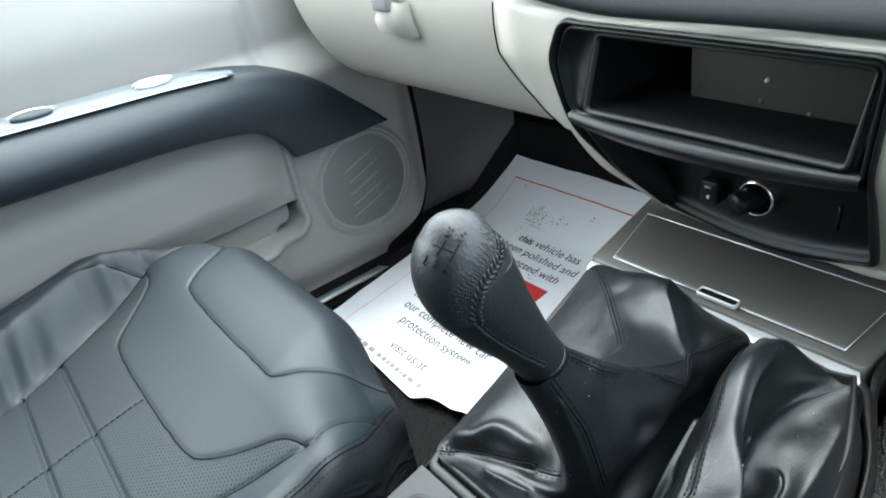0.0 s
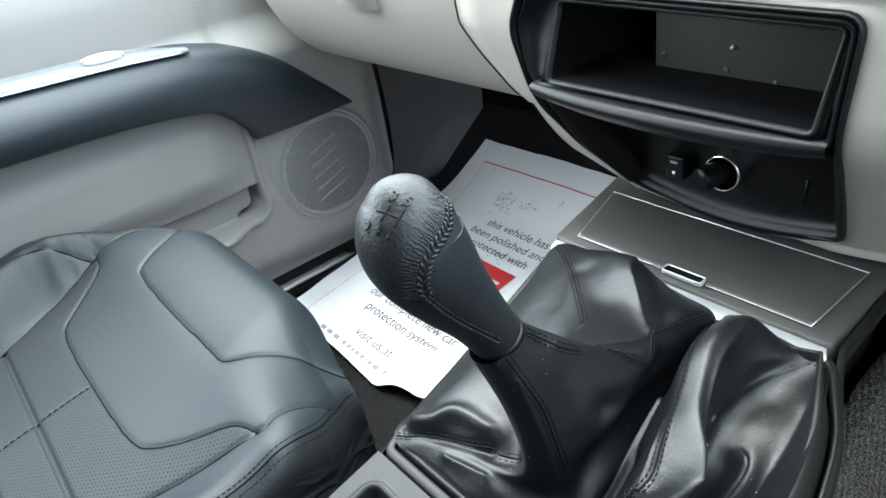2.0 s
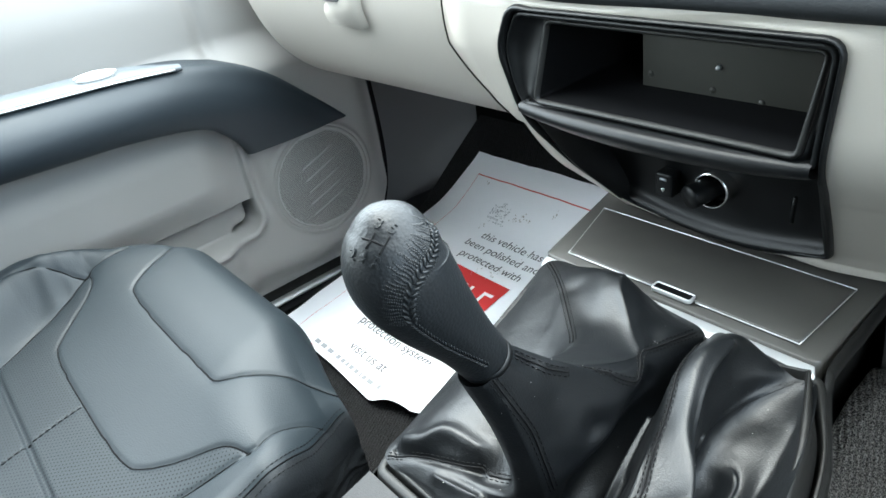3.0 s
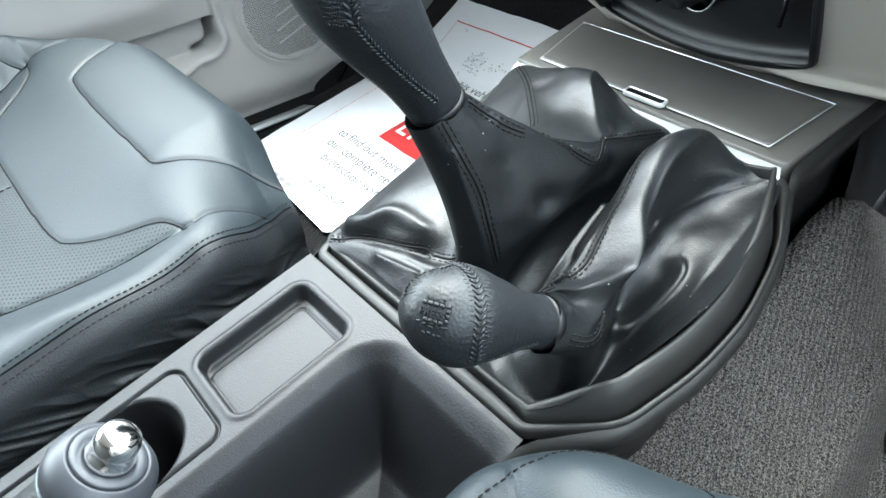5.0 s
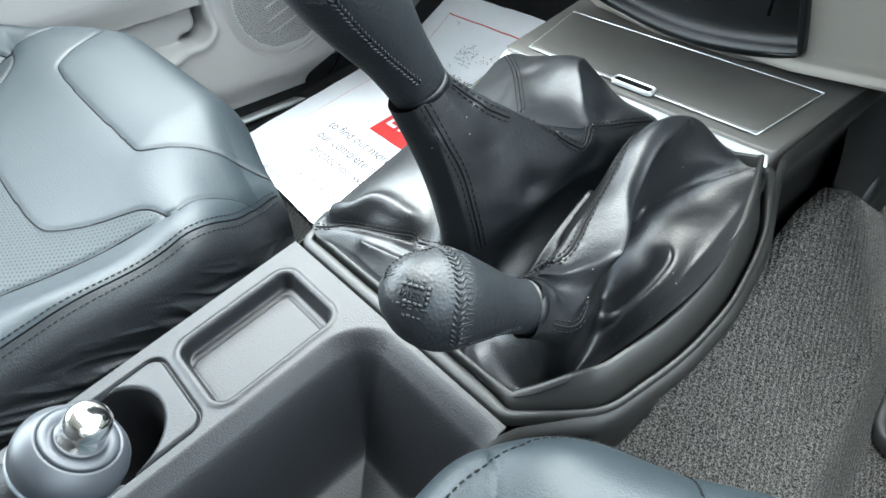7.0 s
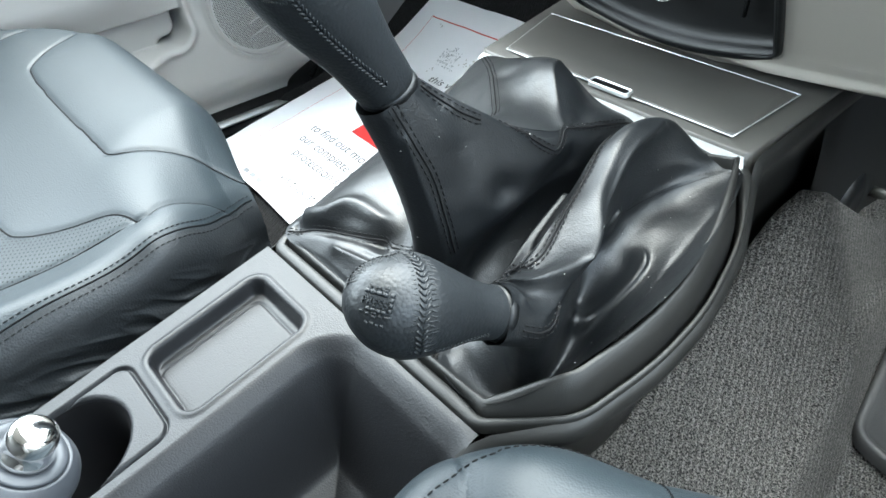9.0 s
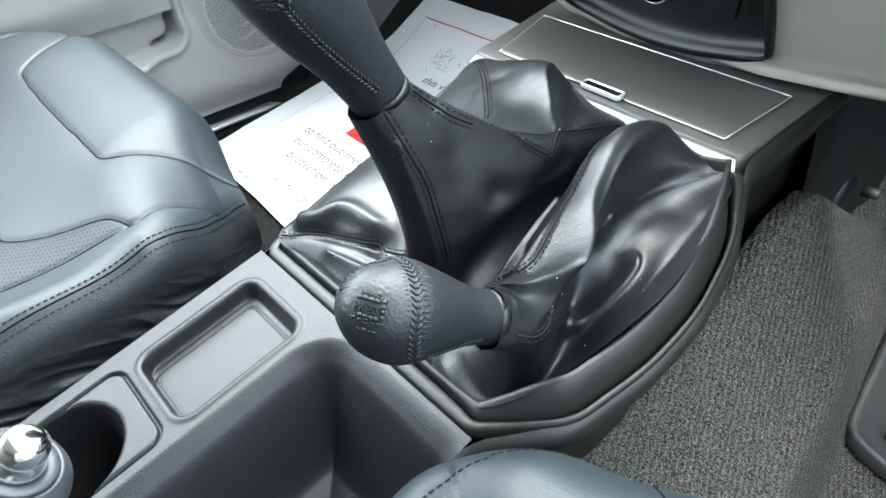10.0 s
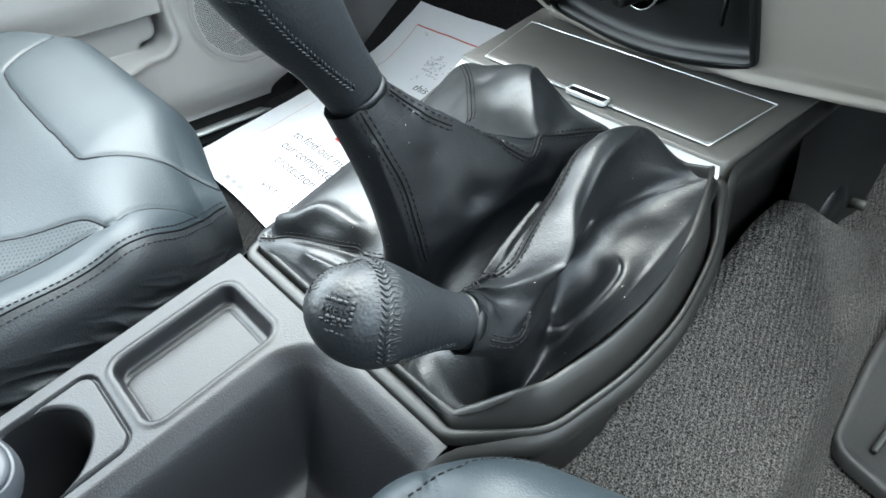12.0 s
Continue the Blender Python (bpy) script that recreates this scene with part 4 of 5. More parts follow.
def build_seat(cx, label, group, dy=0.0):
    """A front seat cushion: wrapped sides, seams pressed in, and panels of plain and pierced leather."""
    seat = thing("front_seat", label, "car seat", (cx, -0.45, 0.1), group=group)
    NU = NV = 570 if cx < 0 else 300
    HALF, FRONT, BACK = 0.247, -0.172, -0.70
    # across: distance along the section, folded into an offset and a drop
    def fold(s, flat, r):
        if s <= flat:
            return s, 0.0
        a = (s - flat) / r
        if a <= math.pi / 2:
            return flat + r * math.sin(a), r * (1 - math.cos(a))
        return flat + r - 0.03 * (s - flat - r * math.pi / 2), r + (s - flat - r * math.pi / 2)
    X, Y, Z, DX, DYv, S = (np.zeros((NV, NU)) for _ in range(6))
    rs, rf = (0.030, 0.040) if cx < 0 else (0.040, 0.058)
    ls = (HALF - rs) + rs * math.pi / 2 + 0.13
    for j in range(NV):
        tv = j / (NV - 1)
        lf = (FRONT - BACK - rf) + rf * math.pi / 2 + 0.13
        oy, dropy = fold(tv * lf, FRONT - BACK - rf, rf)
        y = BACK + oy
        pinch = 0.032 * smooth_step(-0.30, -0.165, y) ** 1.6
        for i in range(NU):
            tu = i / (NU - 1) * 2 - 1
            ox, dropx = fold(abs(tu) * ls, HALF - rs, rs)
            if tu > 0 and cx < 0:
                taper = pinch + 0.016 * smooth_step(-0.235, -0.175, y)
            elif cx < 0:
                taper = pinch - 0.030 * smooth_step(-0.28, -0.37, y)
            else:
                taper = pinch
            x = math.copysign(ox * (1 - taper / HALF), tu)
            X[j, i], Y[j, i], DX[j, i], DYv[j, i], S[j, i] = x, y, dropx, dropy, tu * ls
    ky, kz = zip(*[(p.x, p.y) for p in spline([(-0.75, 0.258, 0), (-0.55, 0.292, 0), (-0.36, 0.3305, 0), (-0.27, 0.3605, 0), (-0.225, 0.3665, 0), (-0.18, 0.362, 0), (-0.12, 0.345, 0)], 200)])
    rise = np.interp(Y, ky, kz)
    rim_y, rim_x = (-0.70, -0.55, -0.472, -0.417, -0.365, -0.290, -0.27), (0.118, 0.126, 0.138, 0.155, 0.176, 0.200, 0.207)
    reach_x = 0.062 - 0.027 * np.clip((Y + 0.37) / 0.09, 0, 1) * (X < 0)
    bol = np.clip((np.abs(X) - np.interp(Y, rim_y, rim_x)) / reach_x, 0, 1)
    bol = bol * bol * (3 - 2 * bol)
    rise = rise + np.where(X < 0, 0.050, 0.019) * bol * (0.5 - 0.5 * np.cos(np.pi * np.clip((np.where(X < 0, -0.190, -0.262) - Y) / np.where(X < 0, 0.175, 0.13), 0, 1))) if cx < 0 else rise + 0.013 * bol * np.clip((-0.22 - Y) / 0.1, 0, 1)
    def both(pts):
        return pts + [(-x, y) for x, y in pts[::-1]]
    inner = curve2(both(([] if cx < 0 else [(0.203, -0.176)]) + [(0.176, -0.174), (0.152, -0.207), (0.131, -0.245), (0.116, -0.268), (0.100, -0.274), (0.05, -0.277)]), 80)
    mid = curve2(both([(0.206, -0.279), (0.180, -0.293), (0.150, -0.332), (0.126, -0.356), (0.105, -0.364), (0.05, -0.367)]), 80)
    edge_r = curve2(([(0.203, -0.204), (0.202, -0.225), (0.203, -0.252)] if cx < 0 else [(0.236, -0.245), (0.226, -0.251)]) + [(0.206, -0.278), (0.178, -0.362), (0.156, -0.417), (0.138, -0.472), (0.118, -0.70)], 40)
    edge_l = [(-x, y) for x, y in edge_r]
    rows = [[(-0.16, y), (0.16, y)] for y in (-0.420, -0.466, -0.512, -0.560)]
    roll_seam = curve2([(-0.203, -0.286), (-0.217, -0.312), (-0.233, -0.36), (-0.243, -0.45), (-0.246, -0.70)], 30)
    cols = [[(0.0, -0.37), (0.0, -0.70)]]
    Z = rise - DX - DYv
    if cx < 0:
        # the inboard front corner sinks towards its stitched edge
        da = np.clip((S - 0.100) / 0.137, 0, 1) ** 1.4
        db = np.clip((Y + 0.288) / 0.093, 0, 1)
        dc = np.clip(1 - (DYv - 0.004) / 0.034, 0, 1)
        Z = Z - 0.033 * da * db * db * (3 - 2 * db) * dc
    top = np.exp(-((DX + DYv) / 0.03) ** 2)
    for pts, depth, w in ((inner, 0.0013, 0.0024), (mid, 0.0013, 0.0024), (edge_r, 0.0013, 0.0024), (edge_l, 0.0013, 0.0024)) + (((roll_seam, 0.0013, 0.0024),) if cx < 0 else ()):
        d = polyline_distance(X, Y, pts)
        Z = Z - depth * np.exp(-(d / w) ** 2) * (0.3 + 0.7 * top) + 0.0030 * (1 - np.exp(-d / 0.018)) * top - 0.0030 * top
    inside = side_of(X, Y, mid) & (np.abs(X) < np.interp(Y, rim_y, rim_x))
    for pts in rows + cols:
        d = polyline_distance(X, Y, pts)
        Z = Z - inside * ((0.0030 if pts in rows else 0.0006) * np.exp(-(d / 0.0028) ** 2))
    # gathers in the outer bolster and creases in the side
    off = np.abs(X) - np.interp(Y, rim_y, rim_x)
    gather = np.clip(off / 0.008, 0, 1) * np.clip((0.075 - off) / 0.05, 0, 1) * np.clip((-0.30 - Y) / 0.05, 0, 1)
    sgn = -1 if cx < 0 else 1
    Z = Z + gather * (np.sign(X) == sgn) * 0.0026 * np.sin(Y * 150 + 2.2 * np.sin(Y * 41) + X * 45)
    side = np.clip((DX - 0.026) / 0.03, 0, 1) + np.clip((DYv - 0.07) / 0.03, 0, 1)
    NX = np.zeros_like(X)
    for j in range(NV):
        for i in range(NU):
            if side[j, i] > 0:
                w1 = Vector((cx * 7, Y[j, i] * 12 - Z[j, i] * 10, Z[j, i] * 70 + Y[j, i] * 30))
                NX[j, i] = (noise.noise(w1) * 0.004 + 0.0035 * (1 - abs(noise.noise(w1 * 1.7))) ** 3) * min(1.0, side[j, i])
    Xw = cx + X + NX * np.sign(X)
    Yw = Y + dy
    ca = np.clip((np.abs(X) - np.where(X > 0, 0.06, 0.13)) / np.where(X > 0, 0.14, 0.10), 0, 1) if cx < 0 else np.clip((np.abs(X) - 0.10) / 0.10, 0, 1)
    cb = np.clip((Y + 0.36) / 0.17, 0, 1)
    Yw = Yw - (np.where(X > 0, 0.028, 0.040) if cx < 0 else 0.041) * (ca * ca * (3 - 2 * ca)) * (cb * cb * (3 - 2 * cb))
    # the front tucks in below its edge
    Yw = Yw - 0.36 * np.clip(DYv - 0.028, 0, 0.1)
    P = np.stack([Xw, Yw, Z], axis=2).reshape(-1, 3)
    GP = np.stack([Xw, Yw, Z], axis=2)
    NRM = np.cross(np.gradient(GP, axis=1), np.gradient(GP, axis=0))
    NRM /= np.linalg.norm(NRM, axis=2, keepdims=True) + 1e-12
    NRM = NRM.reshape(-1, 3)
    fx = 0.25 * (X[:-1, :-1] + X[1:, :-1] + X[:-1, 1:] + X[1:, 1:])
    fy = 0.25 * (Y[:-1, :-1] + Y[1:, :-1] + Y[:-1, 1:] + Y[1:, 1:])
    fd = 0.25 * (DX[:-1, :-1] + DX[1:, :-1] + DX[:-1, 1:] + DX[1:, 1:])
    fdy = 0.25 * (DYv[:-1, :-1] + DYv[1:, :-1] + DYv[:-1, 1:] + DYv[1:, 1:])
    inner_x = np.interp(fy, [-0.277, -0.274, -0.268, -0.245, -0.207, -0.174, -0.16], [0.0, 0.100, 0.116, 0.131, 0.152, 0.176, 0.19])
    pad = (np.abs(fx) < inner_x) & (fy > -0.277)
    behind = side_of(fx, fy, mid)
    ex = np.interp(fy, list(rim_y) + [-0.250, -0.24], list(rim_x) + [0.228, 0.262])
    insert = behind & (np.abs(fx) < ex) & ~pad
    bolster = (np.abs(fx) > ex) & (fy < -0.240) | (behind & ~insert & ~pad)
    skirt = (fd > (np.where(fx > 0, 0.0069, 0.0195) if cx < 0 else 0.026)) | (fdy > 0.075)
    region = np.where(skirt, 4, np.where(pad, 0, np.where(insert, 2, np.where(bolster & (fx < 0), 3, np.where(bolster, 5, 1)))))
    names = (("front_pad", SEAT, ""), ("thigh_band", SEAT, ""), ("seat_insert", PERF, "pierced leather insert with stitched rows"), ("side_bolster", SEAT, ""), ("side_skirt", SEAT_DARK, "black creased leather side"), ("side_bolster", SEAT, ""))
    idx = np.arange(NU * NV).reshape(NV, NU)
    Q = np.stack([idx[:-1, :-1], idx[:-1, 1:], idx[1:, 1:], idx[1:, :-1]], axis=2)
    for k, (nm, mat, lab) in enumerate(names):
        quads = Q[region == k]
        if not len(quads):
            continue
        used, inv = np.unique(quads, return_inverse=True)
        me = bpy.data.meshes.new(nm)
        me.from_pydata(P[used].tolist(), [], inv.reshape(-1, 4).tolist())
        for f in me.polygons:
            f.use_smooth = True
        me.normals_split_custom_set_from_vertices(NRM[used].tolist())
        me.materials.append(mat)
        ob = new(nm, me)
        ob.parent = seat
        if lab:
            ob["label"] = lab

    def on_seat(x, y):
        i = np.argmin(np.hypot(X - x, Y - y) + 0.2 * (DX + DYv))
        return Vector(P[i]) + Vector((0, 0, 0.0004))
    for pts in [inner, mid] + ([edge_r, edge_l, roll_seam] if cx < 0 else []):
        line = [on_seat(x, y) - Vector((0, 0, 0.0006)) for x, y in pts if y > -0.62]
        part("seam", tube(even(line, 70), 0.0009, 6), VOID, seat)
    # twin stitching along the roll of the bolster, and the dotted rows
    for s in (-1, 1) if cx < 0 else ():
        iu = [int((s * f * 0.5 + 0.5) * (NU - 1)) for f in ((0.618, 0.646) if s < 0 else (0.589, 0.615))]
        js = [j for j in range(0, NV) if DYv[j, 0] < (0.010 if s < 0 else 0.022)]
        js = js[:int(len(js) * (0.84 if s < 0 else 1.0))]
        for k, i in enumerate(iu):
            line = [Vector(P[idx[j, i]]) + Vector((s * 0.0004, 0, 0.0003)) for j in js]
            tagged(part("stitching", stitches(even(line, 160), 0.0027, 0.0015, 0.00045), THREAD, seat), kind="stuff")
        i = int((s * (0.632 if s < 0 else 0.602) * 0.5 + 0.5) * (NU - 1))
        part("piping", tube(even([Vector(P[idx[j, i]]) for j in js], 90), 0.0007, 8), VOID, seat, "dark seam along the edge")
    if cx > 0:
        line = [on_seat(x, y) for x, y in curve2([(-0.226, -0.40), (-0.226, -0.30), (-0.222, -0.245), (-0.206, -0.200), (-0.185, -0.182)], 90)]
        tagged(part("stitching", stitches(even(line, 160), 0.0027, 0.0015, 0.0005), THREAD, seat), kind="stuff")
    for (x0, y0), (x1, y1) in rows:
        reach = float(np.interp(y0, rim_y, rim_x))
        line = [on_seat(reach * (k / 40 - 1), y0) - Vector((0, 0, 0.0012)) for k in range(81)]
        part("channel_seam", tube(even(line, 60), 0.0008, 6), VOID, seat)
    for (x0, y0), (x1, y1) in cols:
        line = [on_seat(x0, y0 + (y1 - y0) * k / 80) for k in range(81)]
        tagged(part("stitching", stitches(line, 0.003, 0.003, 0.0009), THREAD, seat), kind="stuff")
    side = 1 if cx < 0 else -1
    rail = spline([(cx + side * 0.130, -0.226, 0.250), (cx + side * 0.163, -0.213, 0.255), (cx + side * 0.172, -0.210, 0.264), (cx + side * 0.173, -0.203, 0.283), (cx + side * 0.168, -0.208, 0.292)], 20)
    part("adjuster_bar", tube(rail, 0.0032, 10), CHROME, seat, "bright steel adjuster bar")
    settle(seat)
    return seat


build_seat(-0.363, "passenger seat cushion in grey-black leather with a pierced insert", "front seats")
build_seat(0.364, "driver seat cushion in grey-black leather, its front corner", "front seats", 0.022)

# ---- passenger door ----
door = thing("passenger_door", "closed front passenger door with light grey trim and dark armrest", "car door", (-0.72, -0.1, 0.12))


def recess_distance(y, z):
    """Negative inside the hollow behind the map pocket."""
    r = 0.075 if z > 0.35 else 0.024
    qz, qy = abs(z - 0.355) - 0.105 + r, y + 0.034 + r
    return math.hypot(max(qz, 0), max(qy, 0)) + min(max(qz, qy), 0) - r


def door_x(y, z):
    x = -0.688
    d = recess_distance(y, z)
    x += 0.024 * smooth_step(-0.066, -0.112, y) * smooth_step(0.275, 0.246, z)
    x += 0.006 * math.exp(-((d - 0.007) / 0.006) ** 2) * smooth_step(0.42, 0.36, z)
    x -= 0.03 * smooth_step(0.20, 0.125, z) ** 2
    x -= 0.014 * smooth_step(0.160, 0.210, y) ** 2
    # the hollow of the pocket, dark at its end, and the padded panel above it
    hollow = -0.713 - 0.050 * math.exp(-((d + 0.001) / 0.0060) ** 2) * smooth_step(-0.078, -0.050, y) * smooth_step(0.297, 0.287, z)
    puff = -0.699 + 0.020 * smooth_step(0.0, -0.070, d) * smooth_step(0.285, 0.345, z)
    panel = smooth_step(0.2925, 0.2985, z - 0.02 * (y + 0.05))
    inner = hollow + (puff - hollow) * panel
    x += (inner - x) * smooth_step(0.002, -0.002, d)
    x -= 0.010 * math.exp(-((y + 0.022) / 0.012) ** 2) * smooth_step(0.26, 0.30, z) * smooth_step(-0.001, 0.003, d)
    x -= 0.035 * smooth_step(0.47, 0.53, z)
    x -= 0.03 * smooth_step(0.58, 0.72, z)
    sp = math.hypot(y - 0.085, z - 0.284) / 1.1
    x += 0.004 * math.exp(-((sp - 0.080) / 0.004) ** 2) - 0.003 * smooth_step(0.08, 0.076, sp)
    return x


def door_edge(z):
    """The front edge of the trim, rounded at its lower corner."""
    return 0.212 - 0.10 * smooth_step(0.24, 0.12, z) ** 1.5 - 0.02 * smooth_step(0.35, 0.6, z)


def door_point(z0, z1):
    def fn(u, v):
        z = z0 + (z1 - z0) * v
        y = -0.62 + (door_edge(z) + 0.62) * u
        return vec(door_x(y, z), y, z)
    return fn


part("lower_trim", surface(door_point(0.122, 0.50), 560, 300), DOORP, door, "light grey moulded trim with map pocket")
part("upper_trim", surface(door_point(0.50, 0.70), 160, 60), DOORP, door)
part("door_skin", block(-0.86, -0.80, -1.2, 0.24, 0.10, 0.60, 0.01), GREY, door)

# armrest: a section swept forward, turning down at its front end
arm_top = spline([(-0.660, -0.60, 0.545), (-0.660, -0.30, 0.530), (-0.662, -0.15, 0.522), (-0.668, -0.05, 0.508), (-0.676, 0.03, 0.475), (-0.684, 0.10, 0.415), (-0.690, 0.152, 0.367)], 80)
arm_low = spline([(-0.652, -0.60, 0.470), (-0.652, -0.30, 0.459), (-0.654, -0.18, 0.452), (-0.660, -0.09, 0.437), (-0.668, -0.055, 0.415), (-0.676, -0.032, 0.388), (-0.684, -0.022, 0.369)], 80)
arm_loops = []
for k, (a, b) in enumerate(zip(arm_top, arm_low)):
    f = k / 79
    bulge = 0.040 * (1 - 0.75 * f ** 2)
    back = vec(-0.03, 0, 0)
    c = (a + b) * 0.5
    arm_loops.append([a + vec(-0.060, 0, 0.006), a + vec(-0.012, 0, 0.004), a + vec(0.004, 0, 0), a.lerp(b, 0.15) + vec(bulge * 0.55, 0, 0), a.lerp(b, 0.35) + vec(bulge * 0.9, 0, 0), a.lerp(b, 0.6) + vec(bulge, 0, 0), a.lerp(b, 0.85) + vec(bulge * 0.75, 0, 0), b + vec(bulge * 0.3, 0, 0), b + vec(-0.015, 0, 0.002), b + vec(-0.05, 0, 0.004)])
arm_fine = [spline(l, 40) for l in arm_loops]
part("armrest", loft(arm_fine, False), ARM, door, "charcoal soft-touch armrest and grab handle")
plate_rows = []
for k in range(62):
    a = arm_top[min(79, k)]
    w = 0.014 * (1 - smooth_step(40, 51.5, k) ** 2) + 0.0015
    plate_rows.append([a + vec(0.006, 0, 0.0005), a + vec(0.0085, 0, 0.0030), a + vec(0.006, 0, 0.0062), a + vec(-0.25 * w, 0, 0.008 + 0.15 * w), a + vec(-w, 0, 0.008 + 0.55 * w), a + vec(-w - 0.006, 0, 0.002 + 0.5 * w)])
part("bright_edge", tube([a + vec(0.0088, 0, 0.0030) for a in arm_top[:51]], 0.0014, 6), METAL, door, "bright edge of the switch plate")
plate = part("switch_plate", loft(plate_rows[:52], False), SILVER, door, "silver painted switch plate")
for k, mat, lab in ((41, METAL, "bright oval window switch"), (27, ARM, "dark oval door catch recess")):
    tdir = (arm_top[k + 1] - arm_top[k - 1]).normalized()
    across = vec(-0.88, 0, 0.47)
    up = tdir.cross(across)
    up = -up if up.z < 0 else up
    c = arm_top[k] + across * 0.010 + vec(0.004, 0, 0.0075)

    def oval(hy, hx, rise):
        return [c + tdir * (hy * math.cos(q)) + across * (hx * math.sin(q)) + up * rise for q in [math.pi * m / 24 for m in range(48)]]

    part("window_switch", loft([oval(0.023, 0.0062, -0.002), oval(0.0226, 0.0060, 0.0012), oval(0.019, 0.0048, 0.0026), oval(0.009, 0.002, 0.0031)], True, False, True), mat, plate, lab)
    part("switch_rim", tube([c + tdir * (0.0255 * math.cos(q)) + across * (0.0085 * math.sin(q)) + up * 0.002 for q in [0.15 + 2.75 * m / 24 for m in range(25)]], 0.0011, 6), METAL, plate)
# loudspeaker
sy, sz = 0.085, 0.284


def speaker_ring(r, dx):
    return [vec(door_x(sy, sz) + dx - 0.10 * (r * math.sin(a)) * 0, sy + r * math.cos(a), sz + r * math.sin(a)) for a in [2 * math.pi * k / 96 for k in range(96)]]


speaker = part("speaker_ring", loft([speaker_ring(0.0862, 0.001), speaker_ring(0.0855, 0.0045), speaker_ring(0.0835, 0.0058), speaker_ring(0.0805, 0.0052), speaker_ring(0.0795, 0.0025)]), DOORP, door)
grille = part("speaker_grille", loft([speaker_ring(r, 0.0098 - 0.0064 * (r / 0.080) ** 2) for r in (0.0797, 0.074, 0.066, 0.056, 0.044, 0.030, 0.015, 0.001)], True, False, True), GRILLE, door, "grey pierced loudspeaker grille")
holes_v, holes_f = [], []
step = 0.0026
for a in range(-31, 32):
    for b in range(-31, 32):
        hy, hz = (a + 0.5 * (b % 2)) * step, b * step * 0.9
        r = math.hypot(hy, hz)
        if r > 0.0775:
            continue
        x = door_x(sy, sz) + 0.0099 - 0.0064 * (r / 0.080) ** 2 + 0.0004
        base = len(holes_v)
        for k in range(6):
            c = math.pi * k / 3
            holes_v.append((x, sy + hy + 0.00088 * math.cos(c), sz + hz + 0.00088 * math.sin(c)))
        holes_f.append(tuple(range(base, base + 6)))
me = bpy.data.meshes.new("grille_holes")
me.from_pydata(holes_v, [], holes_f)
me.materials.append(VOID)
gh = new("grille_holes", me)
gh.parent = door
tagged(gh, "fine dark holes of the grille", kind="stuff")
for k in range(5):
    z0 = sz - 0.040 + 0.02 * k
    line = [vec(door_x(sy, sz) + 0.0078 - 0.0064 * (((y - sy) ** 2 + (z0 + 0.35 * (y - sy) - sz) ** 2) / 0.080 ** 2), y, z0 + 0.35 * (y - sy)) for y in (sy - 0.032, sy - 0.016, sy, sy + 0.016, sy + 0.032)]
    part("grille_rib", tube(line, 0.0030, 10), GRILLE, grille)
settle(door)

# kick panel, sill and scuff plate
tagged(part("side_trim", surface(lambda u, v: vec(-0.80 + 0.03 * v + 0.02 * u * u + 0.05 * u ** 5, 0.19 + 0.26 * u, 0.08 + 0.52 * v), 24, 24), KICK), "grey kick panel beside the footwell", "kick panel", kind="structure")
tagged(part("door_seal", tube(spline([(-0.722, 0.16, 0.12), (-0.722, 0.205, 0.17), (-0.718, 0.226, 0.26), (-0.715, 0.222, 0.42), (-0.712, 0.20, 0.55)], 40), 0.0035, 10), VOID), "black rubber door seal", "seal", kind="structure")
tagged(part("trim", surface(lambda u, v: vec(-0.80 + 0.115 * v, -0.9 + 1.30 * u, 0.108 - 0.012 * v + 0.008 * math.sin(v * math.pi) + 0.03 * max(0.0, -0.9 + 1.30 * u)), 30, 12), BLACK), "black plastic sill trim", "sill", kind="structure")
scuff = part("scuff_plate", loft([shift(l, d) for l, d in ((rounded([(-0.712, -0.9, 0.103), (-0.694, -0.9, 0.103), (-0.694, 0.10, 0.104), (-0.712, 0.10, 0.104)], 0.004, 60), (0, 0, 0)), (rounded([(-0.712, -0.9, 0.103), (-0.694, -0.9, 0.103), (-0.694, 0.10, 0.104), (-0.712, 0.10, 0.104)], 0.004, 60), (0, 0, 0.004)))], True, True, True), METAL)
tagged(scuff, "bright metal scuff strip on the sill", "scuff plate")

# ---- dashboard ----
dash = thing("dashboard", "light grey dashboard with glovebox and dark centre panel", "dashboard", (0, 0.2, 0.45))
PROFILE = [(0.13, 0.745), (0.055, 0.715), (0.008, 0.668), (-0.010, 0.615), (0.0, 0.556), (0.030, 0.505), (0.080, 0.475), (0.16, 0.464), (0.30, 0.466)]


def dash_profile(x, v):
    """The section of the lower dash: fuller towards the middle, rising at the door."""
    pts = DASH_LINE
    i = v * (len(pts) - 1)
    k = min(int(i), len(pts) - 2)
    p = pts[k].lerp(pts[k + 1], i - k)
    e = smooth_step(-0.55, -0.84, x)
    return vec(x, p.y + 0.10 * e, p.z + 0.045 * e)


DASH_LINE = spline([(0, y, z) for y, z in PROFILE], 120)
part("glovebox", surface(lambda u, v: dash_profile(-0.84 + 0.715 * u, v) + vec(0, 0.005, 0), 80, 60), LIGHT, dash)
